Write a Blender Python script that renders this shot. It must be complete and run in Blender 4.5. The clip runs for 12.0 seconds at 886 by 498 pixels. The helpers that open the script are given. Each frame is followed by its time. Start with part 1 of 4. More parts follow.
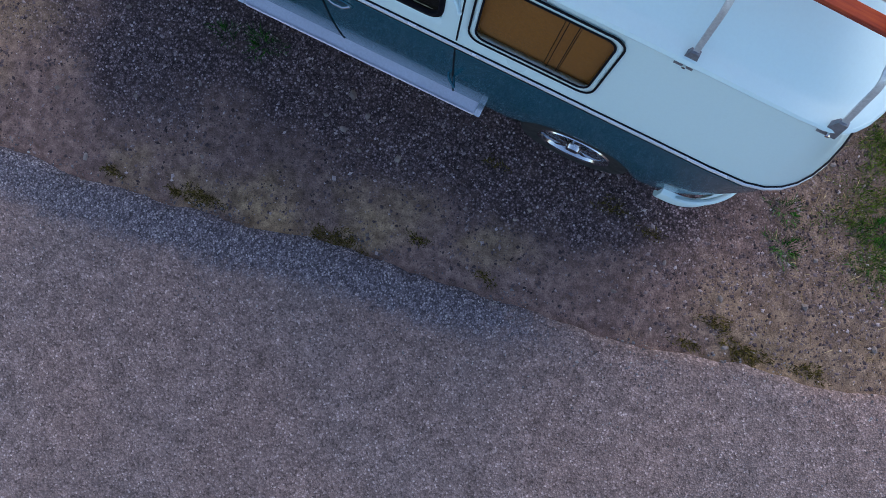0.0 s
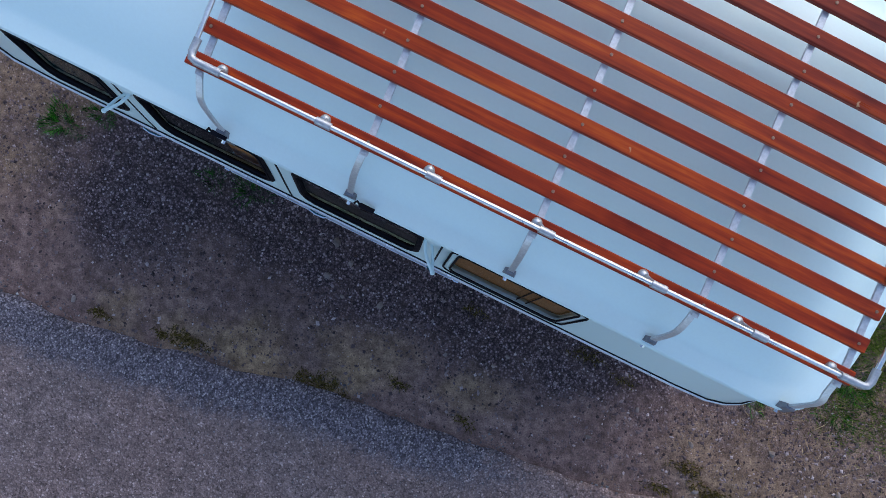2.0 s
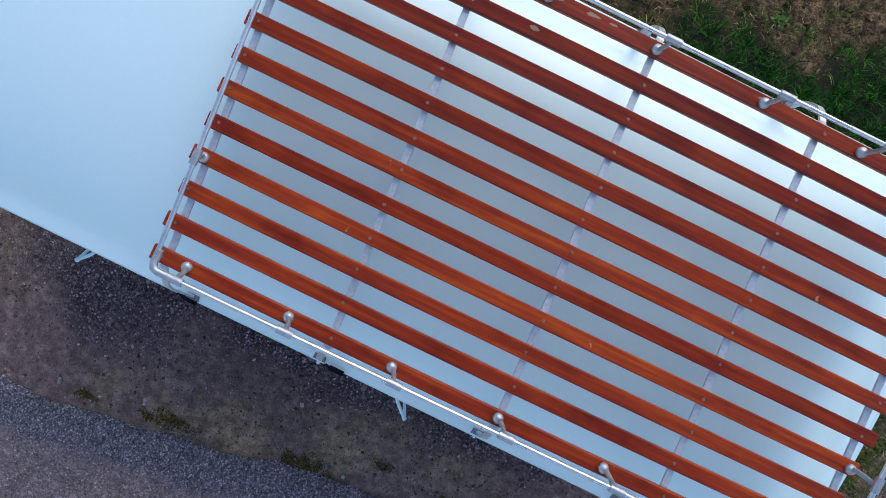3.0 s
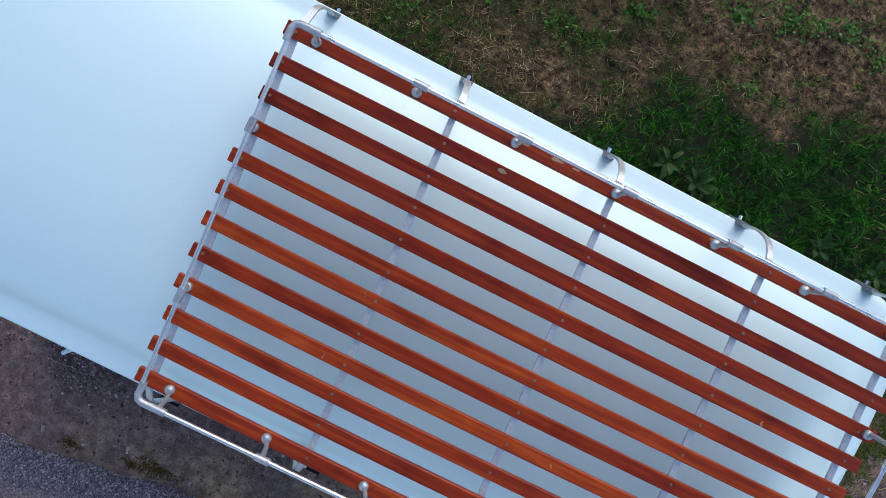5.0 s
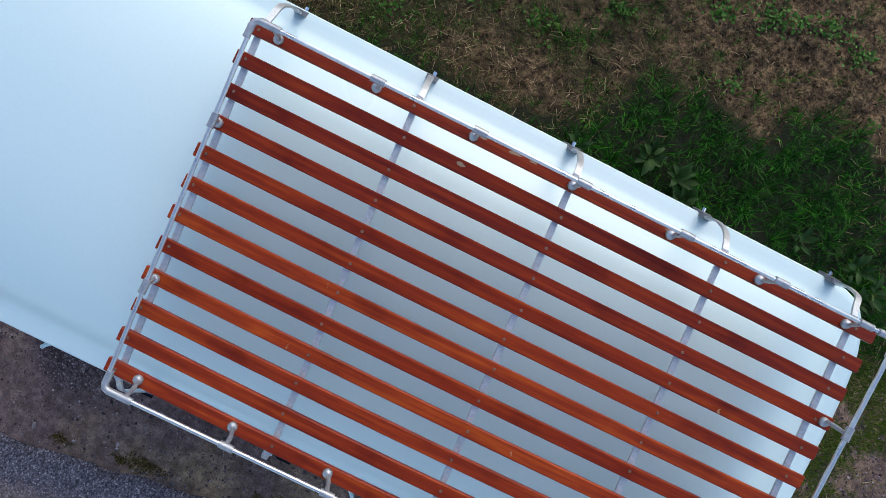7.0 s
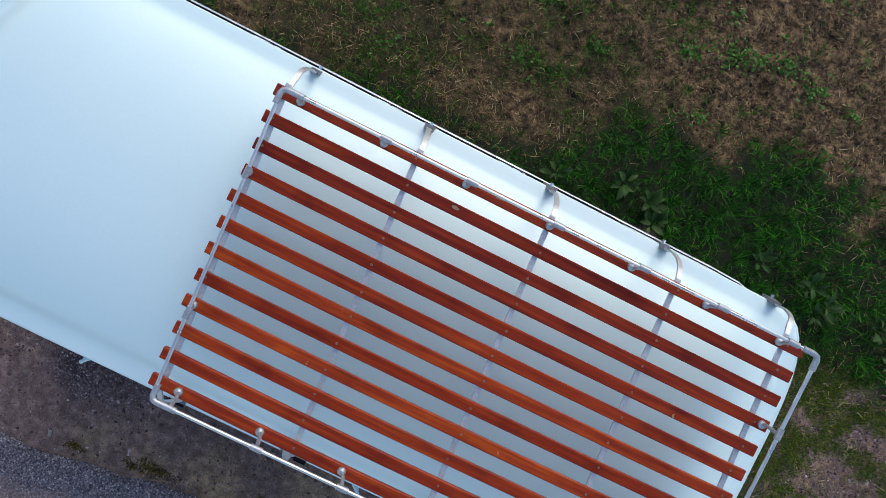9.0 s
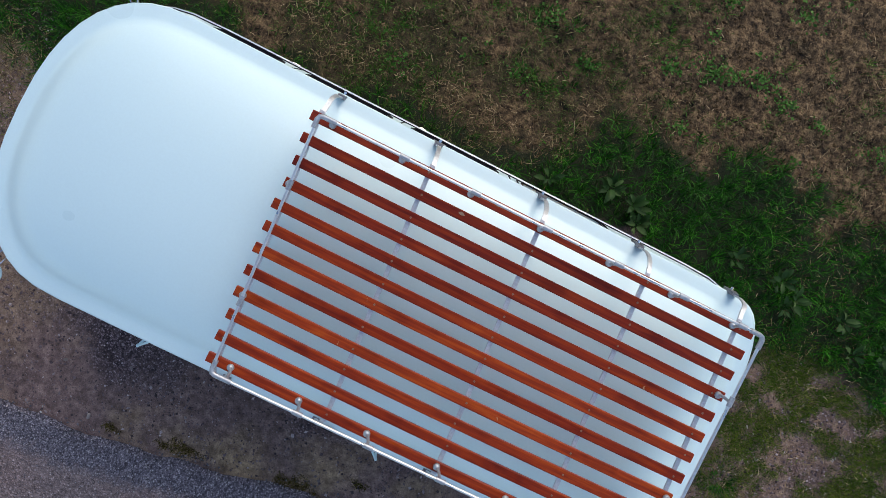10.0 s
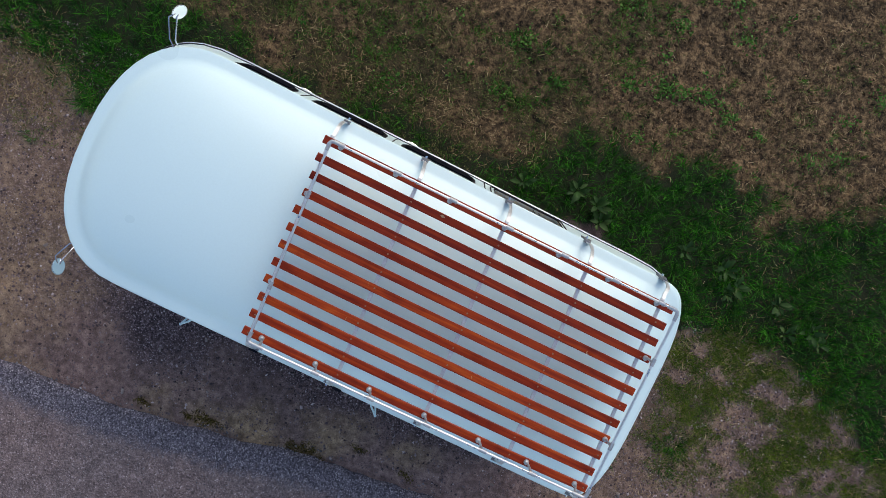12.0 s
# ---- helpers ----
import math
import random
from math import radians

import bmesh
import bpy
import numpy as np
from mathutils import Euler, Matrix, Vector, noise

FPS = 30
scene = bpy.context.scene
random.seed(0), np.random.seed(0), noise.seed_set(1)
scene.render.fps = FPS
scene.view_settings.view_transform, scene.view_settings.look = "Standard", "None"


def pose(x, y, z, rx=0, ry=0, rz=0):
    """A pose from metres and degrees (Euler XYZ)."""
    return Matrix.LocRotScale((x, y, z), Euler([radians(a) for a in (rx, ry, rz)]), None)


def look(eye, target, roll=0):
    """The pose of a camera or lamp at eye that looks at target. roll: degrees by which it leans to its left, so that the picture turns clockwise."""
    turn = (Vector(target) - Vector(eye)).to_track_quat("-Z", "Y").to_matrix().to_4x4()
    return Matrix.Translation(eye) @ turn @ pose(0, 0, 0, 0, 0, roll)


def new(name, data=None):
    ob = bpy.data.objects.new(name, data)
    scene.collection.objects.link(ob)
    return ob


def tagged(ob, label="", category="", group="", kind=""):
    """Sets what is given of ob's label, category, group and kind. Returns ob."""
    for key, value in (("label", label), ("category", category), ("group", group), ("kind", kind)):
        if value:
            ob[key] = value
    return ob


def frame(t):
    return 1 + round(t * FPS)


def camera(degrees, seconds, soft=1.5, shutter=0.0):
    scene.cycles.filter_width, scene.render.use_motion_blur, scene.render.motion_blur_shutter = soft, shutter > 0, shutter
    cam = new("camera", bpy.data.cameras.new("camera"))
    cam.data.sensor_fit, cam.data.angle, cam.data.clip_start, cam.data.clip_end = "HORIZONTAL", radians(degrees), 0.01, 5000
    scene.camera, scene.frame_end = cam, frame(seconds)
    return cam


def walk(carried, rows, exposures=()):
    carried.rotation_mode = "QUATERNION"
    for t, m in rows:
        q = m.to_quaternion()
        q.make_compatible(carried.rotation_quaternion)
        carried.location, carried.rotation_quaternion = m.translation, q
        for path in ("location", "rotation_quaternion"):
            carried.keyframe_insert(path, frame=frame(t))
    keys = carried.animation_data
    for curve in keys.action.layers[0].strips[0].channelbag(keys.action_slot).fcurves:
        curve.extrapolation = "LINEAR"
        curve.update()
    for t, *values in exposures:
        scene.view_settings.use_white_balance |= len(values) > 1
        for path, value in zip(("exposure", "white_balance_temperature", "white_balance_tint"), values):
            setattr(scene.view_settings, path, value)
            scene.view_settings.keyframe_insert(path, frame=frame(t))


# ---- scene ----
cam = camera(72.05, 12.0, soft=0.6)
# seconds, place, turn in degrees
PATH = [
    (0, 0.974, -1.520, 3.644, -0.180, 1.729, 24.780),
    (0.5, 0.958, -1.501, 3.645, 0.799, 1.525, 24.806),
    (1, 0.850, -1.249, 3.673, 0.479, 1.272, 24.797),
    (1.5, 0.743, -0.971, 3.704, -0.053, 0.996, 24.970),
    (2, 0.667, -0.698, 3.746, 0.080, 0.937, 25.246),
    (2.5, 0.608, -0.461, 3.765, 0.037, 0.815, 24.855),
    (3, 0.530, -0.165, 3.759, -0.384, 0.959, 25.162),
    (3.5, 0.449, 0.079, 3.809, -0.586, 0.542, 25.310),
    (3.7, 0.404, 0.167, 3.823, -0.922, 0.144, 25.221),
    (4.5, 0.372, 0.256, 3.850, -0.750, -0.070, 25.620),
    (5.3, 0.471, 0.110, 3.865, -0.415, -0.307, 26.027),
    (5.5, 0.517, 0.060, 3.872, 0.055, -0.137, 25.971),
    (6, 0.561, 0.038, 3.875, 0.273, -0.070, 25.576),
    (6.5, 0.560, 0.110, 3.876, -0.124, 0.043, 25.562),
    (7, 0.538, 0.223, 3.895, -0.584, 0.201, 25.645),
    (7.5, 0.504, 0.287, 3.922, -0.545, 0.114, 25.695),
    (7.7, 0.481, 0.295, 3.929, -0.400, -0.147, 25.864),
    (8.5, 0.470, 0.289, 4.040, -0.160, -0.780, 25.760),
    (9.3, 0.461, 0.281, 4.333, 0.026, -1.326, 25.620),
    (9.5, 0.442, 0.278, 4.416, -0.123, -1.407, 25.660),
    (10, 0.422, 0.265, 4.622, -0.132, -1.277, 25.613),
    (10.5, 0.416, 0.258, 4.778, -0.025, -1.043, 25.563),
    (11, 0.419, 0.260, 4.998, -0.212, -1.185, 25.527),
    (11.5, 0.430, 0.259, 5.203, -0.382, -1.583, 25.437),
    (12, 0.444, 0.281, 5.304, -0.640, -1.911, 25.348),
]
walk(cam, [(t, pose(*p)) for t, *p in PATH], exposures=[(0, 0.3, 6300, 12), (1.5, 0.2, 6200, 12), (2.5, 0.12, 6250, 12), (6.5, 0.05, 6550, 12), (9.5, 0.05, 6800, 12), (12, 0.05, 7050, 12)])

# ---------------------------------------------------------------- world, sun
world = bpy.data.worlds.new("World")
scene.world = world
world.use_nodes = True
wn = world.node_tree
sky = wn.nodes.new("ShaderNodeTexSky")
sky.sky_type = "NISHITA"
sky.sun_disc = False
sky.sun_elevation = radians(32)
sky.sun_rotation = radians(8)
sky.air_density, sky.dust_density, sky.ozone_density = 1.0, 1.0, 1.0
wn.links.new(sky.outputs[0], wn.nodes["Background"].inputs[0])
wn.nodes["Background"].inputs[1].default_value = 0.24

sun_data = bpy.data.lights.new("sun", "SUN")
sun_data.energy = 0.9
sun_data.angle = radians(46)
sun_data.color = (1.0, 0.95, 0.88)
sun = new("sun", sun_data)
sun.matrix_world = look((1.5, 9.0, 8.5), (0, 0, 0))


# ---------------------------------------------------------------- materials
def nodes_of(name):
    m = bpy.data.materials.new(name)
    m.use_nodes = True
    return m, m.node_tree.nodes, m.node_tree.links, m.node_tree.nodes["Principled BSDF"]


def mixed(n, l, fac, a, b, kind="MIX"):
    """A colour mix; a and b are sockets or colours, fac a socket or a number."""
    k = n.new("ShaderNodeMix")
    k.data_type, k.blend_type = "RGBA", kind
    for i, v in ((0, fac), (6, a), (7, b)):
        if hasattr(v, "is_output"):
            l.new(v, k.inputs[i])
        else:
            k.inputs[i].default_value = v if i == 0 else (*v, 1)
    return k.outputs[2]


def noise_tex(n, l, scale, detail=4, rough=0.6, vec=None):
    k = n.new("ShaderNodeTexNoise")
    k.inputs["Scale"].default_value, k.inputs["Detail"].default_value, k.inputs["Roughness"].default_value = scale, detail, rough
    if vec is not None:
        l.new(vec, k.inputs["Vector"])
    return k.outputs["Fac"]


def ramp(n, l, fac, stops):
    k = n.new("ShaderNodeValToRGB")
    e = k.color_ramp.elements
    while len(e) < len(stops):
        e.new(0.5)
    for el, (p, c) in zip(e, stops):
        el.position, el.color = p, (*c, 1) if len(c) == 3 else c
    l.new(fac, k.inputs[0])
    return k.outputs[0]


def grey(v):
    return (v, v, v)


def place(n):
    return n.new("ShaderNodeNewGeometry").outputs["Position"]


def bump(n, l, bsdf, height, strength, dist):
    k = n.new("ShaderNodeBump")
    k.inputs["Strength"].default_value, k.inputs["Distance"].default_value = strength, dist
    l.new(height, k.inputs["Height"])
    l.new(k.outputs[0], bsdf.inputs["Normal"])


def surface(name, color, rough, metal=0.0, vary=0.12, scale=3.0, fine=90.0, grain=0.1, relief=0.0, coat=0.0, shine=0.5):
    """A plain surface with broad and fine variation of colour and gloss."""
    m, n, l, b = nodes_of(name)
    p = place(n)
    broad = noise_tex(n, l, scale, 3, 0.5, p)
    small = noise_tex(n, l, fine, 3, 0.7, p)
    dark = tuple(c * (1 - vary) for c in color)
    light = tuple(min(1, c * (1 + vary * 0.6)) for c in color)
    c = mixed(n, l, broad, dark, light)
    s = ramp(n, l, small, [(0.3, grey(1 - grain)), (0.7, grey(1.0))])
    l.new(mixed(n, l, 1.0, c, s, "MULTIPLY"), b.inputs["Base Color"])
    r = ramp(n, l, broad, [(0.3, grey(max(0.02, rough * 0.8))), (0.7, grey(min(1, rough * 1.25)))])
    l.new(r, b.inputs["Roughness"])
    b.inputs["Metallic"].default_value = metal
    b.inputs["Coat Weight"].default_value = coat
    b.inputs["Specular IOR Level"].default_value = shine
    if relief:
        bump(n, l, b, small, 0.6, relief)
    return m


def island_colour(name, stops, rough=0.6, translucent=0.0, island=True, drift=None):
    """Colour picked per loose piece, for blades, stones and straw."""
    m, n, l, b = nodes_of(name)
    g = n.new("ShaderNodeNewGeometry")
    src = g.outputs["Random Per Island"] if island else n.new("ShaderNodeObjectInfo").outputs["Random"]
    c = ramp(n, l, src, stops)
    small = noise_tex(n, l, 60, 3, 0.6, g.outputs["Position"])
    c = mixed(n, l, 1.0, c, ramp(n, l, small, [(0.25, grey(0.7)), (0.75, grey(1.0))]), "MULTIPLY")
    if drift:
        wide = noise_tex(n, l, drift[0], 3, 0.6, g.outputs["Position"])
        c = mixed(n, l, 1.0, c, ramp(n, l, wide, [(0.35, drift[1]), (0.65, drift[2])]), "MULTIPLY")
    l.new(c, b.inputs["Base Color"])
    b.inputs["Roughness"].default_value = rough
    b.inputs["Specular IOR Level"].default_value = 0.12
    if translucent:
        b.inputs["Subsurface Weight"].default_value = translucent
        b.inputs["Subsurface Radius"].default_value = (0.004, 0.006, 0.002)
    return m


def glass_mat(name, tint):
    m, n, l, b = nodes_of(name)
    n.remove(b)
    t = n.new("ShaderNodeBsdfTransparent")
    t.inputs[0].default_value = (*tint, 1)
    g = n.new("ShaderNodeBsdfGlossy")
    g.inputs["Roughness"].default_value = 0.03
    f = n.new("ShaderNodeFresnel")
    f.inputs[0].default_value = 1.38
    k = n.new("ShaderNodeMixShader")
    l.new(f.outputs[0], k.inputs[0])
    l.new(t.outputs[0], k.inputs[1])
    l.new(g.outputs[0], k.inputs[2])
    l.new(k.outputs[0], n["Material Output"].inputs[0])
    return m


def wood_mat(name, dark, mid, light, rough):
    """Varnished boards; the grain runs along x, each board a shade of its own."""
    m, n, l, b = nodes_of(name)
    o = n.new("ShaderNodeObjectInfo")
    tc = n.new("ShaderNodeTexCoord")
    mp = n.new("ShaderNodeMapping")
    mp.inputs["Scale"].default_value = (3, 60, 60)
    add = n.new("ShaderNodeVectorMath")
    add.operation = "ADD"
    sc = n.new("ShaderNodeVectorMath")
    sc.operation = "SCALE"
    sc.inputs[0].default_value = (7.3, 3.1, 5.7)
    l.new(o.outputs["Random"], sc.inputs["Scale"])
    l.new(tc.outputs["Object"], add.inputs[0])
    l.new(sc.outputs[0], add.inputs[1])
    l.new(add.outputs[0], mp.inputs[0])
    g = noise_tex(n, l, 1.0, 6, 0.65, mp.outputs[0])
    c = ramp(n, l, g, [(0.30, dark), (0.5, mid), (0.72, light)])
    blotch = noise_tex(n, l, 4.0, 3, 0.6, add.outputs[0])
    c = mixed(n, l, 1.0, c, ramp(n, l, blotch, [(0.30, (0.58, 0.44, 0.42)), (0.46, (0.95, 0.92, 0.9)), (0.62, (1.05, 1.05, 1.0)), (0.74, (1.25, 1.45, 1.1))]), "MULTIPLY")
    shade = ramp(n, l, o.outputs["Random"], [(0.0, (0.82, 0.68, 0.66)), (0.5, (0.98, 0.92, 0.9)), (1.0, (1.18, 1.28, 1.08))])
    c = mixed(n, l, 1.0, c, shade, "MULTIPLY")
    # the boards towards the field are darker and more purple
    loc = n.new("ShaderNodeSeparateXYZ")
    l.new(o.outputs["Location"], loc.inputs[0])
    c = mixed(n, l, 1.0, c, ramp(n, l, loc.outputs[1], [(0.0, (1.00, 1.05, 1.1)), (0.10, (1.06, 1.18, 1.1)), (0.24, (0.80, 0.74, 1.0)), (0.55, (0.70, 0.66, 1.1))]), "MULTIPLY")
    # bare wood where the varnish has flaked
    flake = noise_tex(n, l, 9.0, 4, 0.55, add.outputs[0])
    c = mixed(n, l, ramp(n, l, flake, [(0.755, grey(0)), (0.77, grey(0.75))]), c, (0.44, 0.27, 0.15))
    l.new(c, b.inputs["Base Color"])
    l.new(ramp(n, l, g, [(0.3, grey(rough * 1.3)), (0.7, grey(rough * 0.8))]), b.inputs["Roughness"])
    b.inputs["Specular IOR Level"].default_value = 0.2
    bump(n, l, b, g, 0.35, 0.0012)
    return m


M_WHITE = surface("white_paint", (0.625, 0.79, 0.80), 0.32, vary=0.025, scale=1.1, grain=0.03, coat=0.15)
M_TEAL = surface("teal_paint", (0.008, 0.086, 0.128), 0.22, vary=0.15, scale=2.5, grain=0.08, coat=0.4)
M_CHROME = surface("chrome", (0.72, 0.73, 0.75), 0.16, metal=1.0, vary=0.1, grain=0.1)
M_TRIM = surface("bright_trim", (0.86, 0.90, 0.91), 0.25, metal=0.5, vary=0.06, grain=0.05)
M_ALU = surface("brushed_aluminium", (0.80, 0.82, 0.83), 0.30, metal=1.0, vary=0.15, scale=9, grain=0.2)
M_BAR = surface("dull_aluminium_bar", (0.66, 0.69, 0.71), 0.42, metal=0.55, vary=0.12, scale=12, grain=0.25, relief=0.0004)
M_CAST = surface("cast_alloy", (0.50, 0.52, 0.55), 0.42, metal=0.75, vary=0.25, scale=25, grain=0.3)
M_CLAMP = surface("dull_clamp_steel", (0.26, 0.27, 0.30), 0.48, metal=0.7, vary=0.3, scale=25, grain=0.3)
M_STEP = surface("pale_step_paint", (0.80, 0.78, 0.88), 0.42, vary=0.12, scale=5, grain=0.15)
M_RUBBER = surface("black_rubber", (0.004, 0.004, 0.009), 0.62, vary=0.3, scale=20, grain=0.3, shine=0.15)
M_DARK = surface("dark_gap", (0.008, 0.009, 0.013), 0.7, vary=0.2, shine=0.15)
M_TYRE = surface("tyre_rubber", (0.016, 0.016, 0.017), 0.75, vary=0.3, scale=14, grain=0.3, relief=0.001)
M_BARE = surface("bare_wood", (0.40, 0.25, 0.15), 0.7, vary=0.4, scale=60, grain=0.3)
M_BRASS = surface("screw_metal", (0.30, 0.19, 0.13), 0.50, metal=0.8, vary=0.3, scale=40)
M_MIRROR = surface("mirror_glass", (0.9, 0.92, 0.92), 0.02, metal=1.0, vary=0.0, grain=0.0)
M_CURTAIN = surface("amber_curtain", (0.47, 0.19, 0.035), 0.8, vary=0.25, scale=6, grain=0.2)
M_CABINET = surface("interior_wood", (0.34, 0.135, 0.022), 0.5, vary=0.2, scale=8, grain=0.25)
M_SEAT = surface("dark_upholstery", (0.018, 0.018, 0.017), 0.85, vary=0.3, scale=12)
M_LIGHT = surface("lamp_plastic", (0.45, 0.03, 0.02), 0.2, vary=0.1)
M_GLASS = glass_mat("window_glass", (0.88, 0.90, 0.88))
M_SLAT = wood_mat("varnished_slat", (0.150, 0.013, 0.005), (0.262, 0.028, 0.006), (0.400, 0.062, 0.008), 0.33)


# ---------------------------------------------------------------- building helpers
def part(name, bm, material, parent=None, label="", smooth=True, outward=False):
    """Links a bmesh as one mesh object, under parent where given."""
    me = bpy.data.meshes.new(name)
    bmesh.ops.recalc_face_normals(bm, faces=bm.faces)
    if outward:
        bmesh.ops.reverse_faces(bm, faces=[f for f in bm.faces if f.normal.dot(Vector((f.calc_center_median().x * 0.3, f.calc_center_median().y, 0))) < 0])
    bm.to_mesh(me)
    bm.free()
    me.materials.append(material)
    if smooth:
        me.set_sharp_from_angle(angle=radians(38))
        me.polygons.foreach_set("use_smooth", [True] * len(me.polygons))
    ob = new(name, me)
    if parent is not None:
        ob.parent = parent
    if label:
        tagged(ob, label)
    return ob


def thing(name, label, category, at=(0, 0, 0), group="", kind=""):
    ob = new(name)
    ob.empty_display_size = 0.2
    ob.location = at
    return tagged(ob, label, category, group, kind)


def stuff(name, verts, faces, material, label, category, kind="stuff"):
    me = bpy.data.meshes.new(name)
    me.from_pydata(verts, [], faces)
    me.materials.append(material)
    return tagged(new(name, me), label, category, kind=kind)


def box(bm, c, s, bevel=0.0):
    r = bmesh.ops.create_cube(bm, size=1.0)
    vs = r["verts"]
    bmesh.ops.scale(bm, vec=s, verts=vs)
    bmesh.ops.translate(bm, vec=c, verts=vs)
    if bevel:
        es = list({e for v in vs for e in v.link_edges})
        bmesh.ops.bevel(bm, geom=es, offset=bevel, segments=2, affect="EDGES", profile=0.5)


def ball(bm, c, r, seg=12, squash=1.0):
    v = bmesh.ops.create_uvsphere(bm, u_segments=seg, v_segments=seg // 2 + 2, radius=r)["verts"]
    bmesh.ops.scale(bm, vec=(1, 1, squash), verts=v)
    bmesh.ops.translate(bm, vec=c, verts=v)


def sweep(bm, pts, ring, closed=False, cap=True, up=(0, 0, 1)):
    """Sweeps a ring of (side, up) offsets along a line of points."""
    pts = [Vector(p) for p in pts]
    rows = []
    for i, p in enumerate(pts):
        a = pts[i - 1] if (i or closed) else p
        b = pts[(i + 1) % len(pts)] if (i + 1 < len(pts) or closed) else p
        d = (b - a).normalized()
        u = Vector(up)
        if abs(d.dot(u)) > 0.95:
            u = Vector((0, 1, 0))
        s = d.cross(u).normalized()
        w = s.cross(d).normalized()
        rows.append([bm.verts.new(p + s * x + w * y) for x, y in ring])
    k = len(ring)
    for i in range(len(rows) if closed else len(rows) - 1):
        r0, r1 = rows[i], rows[(i + 1) % len(rows)]
        for j in range(k):
            bm.faces.new((r0[j], r0[(j + 1) % k], r1[(j + 1) % k], r1[j]))
    if cap and not closed:
        bm.faces.new(rows[0][::-1])
        bm.faces.new(rows[-1])


def circle(r, k=10, ry=None):
    return [(r * math.cos(2 * math.pi * i / k), (ry or r) * math.sin(2 * math.pi * i / k)) for i in range(k)]


def flat(w, h):
    return [(-w / 2, -h / 2), (w / 2, -h / 2), (w / 2, h / 2), (-w / 2, h / 2)]


def tube(bm, pts, r, k=10, closed=False):
    sweep(bm, pts, circle(r, k), closed)


def eased(pts, k):
    """A smooth line through the points, k steps from one to the next."""
    p = [Vector(q) for q in pts]
    p = [2 * p[0] - p[1], *p, 2 * p[-1] - p[-2]]
    out = []
    for a, b, c, d in zip(p, p[1:], p[2:], p[3:]):
        for i in range(k):
            t = i / k
            out.append(0.5 * (2 * b + (c - a) * t + (2 * a - 5 * b + 4 * c - d) * t * t + (3 * b - a - 3 * c + d) * t ** 3))
    return out + [p[-2]]


def lerp_table(tab, v):
    if v <= tab[0][0]:
        return tab[0][1]
    for (a, p), (b, q) in zip(tab, tab[1:]):
        if v <= b:
            return p + (q - p) * (v - a) / (b - a)
    return tab[-1][1]


# ---------------------------------------------------------------- the van
# the van's own axes: x towards its tail, y towards the field, origin on the ground between the axles
VX = 0.130
WHEEL_X = 1.17
RAKE, LEAN = 2.0, 1.1  # the van sits a little low at the tail and leans towards the road
van = thing("camper_van", "teal and white vintage camper van parked on gravel", "van", (VX, 0.045, 0))
van.rotation_euler = (radians(LEAN), radians(RAKE), radians(-1.0))

HALF = [(0.36, 0.800), (0.42, 0.810), (0.55, 0.820), (0.75, 0.824), (1.0, 0.816), (1.17, 0.812), (1.22, 0.808),
        (1.26, 0.801), (1.36, 0.780), (1.69, 0.702), (1.76, 0.690), (1.80, 0.684)]
NOSE = [(0.36, -1.70), (0.6, -1.76), (1.0, -1.88), (1.25, -1.89), (1.32, -1.83), (1.4, -1.80), (1.7, -1.66), (1.80, -1.62)]
TAIL = [(0.36, 1.92), (0.6, 1.98), (1.0, 2.05), (1.25, 2.05), (1.36, 1.98), (1.7, 1.83), (1.80, 1.78)]
SIDE_XS = sorted({-1.22, -0.86, -0.72, -0.24, -0.12, 0.38, 0.51, 1.0, *[round(-1.3 + 0.0767 * i, 3) for i in range(1, 38)]})
CORNER = 10
WIN_Z = (1.36, 1.715)


def outline(w, nose, tail, front=-1.25, rear=1.58, nf=2.5, nr=3.0, sides=SIDE_XS):
    """A plan of the van: the near side from nose to tail, then back along the far side."""
    pts = []
    for i in range(CORNER + 1):
        a = math.pi / 2 * i / CORNER
        pts.append((front - (front - nose) * math.cos(a) ** (2 / nf), -w * math.sin(a) ** (2 / nf)))
    pts += [(x, -w) for x in sides if front + 0.01 < x < rear - 0.01]
    for i in range(CORNER + 1):
        a = math.pi / 2 * i / CORNER
        pts.append((rear + (tail - rear) * math.sin(a) ** (2 / nr), -w * math.cos(a) ** (2 / nr)))
    return pts + [(x, -y) for x, y in pts[-2:0:-1]]


def ring_at(z, out=0.0):
    return outline(lerp_table(HALF, z) + out, lerp_table(NOSE, z) - out, lerp_table(TAIL, z) + out, nf=lerp_table([(1.25, 3.2), (1.7, 2.5)], z), nr=3.4)


def sill_z(x):
    z = 0.37
    for c in (-WHEEL_X, WHEEL_X):
        d = 0.345 ** 2 - (x - c) ** 2
        if d > 0:
            z = max(z, 0.30 + math.sqrt(d))
    return z


def shell(rows, arch=False, keep=None):
    """Rows of the van's skin; keep(x, z, y) says which cells stay."""
    bm = bmesh.new()
    grid = []
    for z in rows:
        line = []
        for x, y in ring_at(z):
            zz = z
            if arch:
                f = (z - rows[0]) / (rows[-1] - rows[0])
                zz = sill_z(x) + f * (rows[-1] - sill_z(x))
                y = math.copysign(min(abs(y), lerp_table(HALF, zz)), y)
            line.append(bm.verts.new((x, y, zz)))
        grid.append(line)
    k = len(grid[0])
    for r0, r1 in zip(grid, grid[1:]):
        for j in range(k):
            q = (r0[j], r0[(j + 1) % k], r1[(j + 1) % k], r1[j])
            m = sum((v.co for v in q), Vector()) / 4
            if keep is None or keep(m):
                bm.faces.new(q)
    bmesh.ops.delete(bm, geom=[v for v in bm.verts if not v.link_faces], context="VERTS")
    return bm


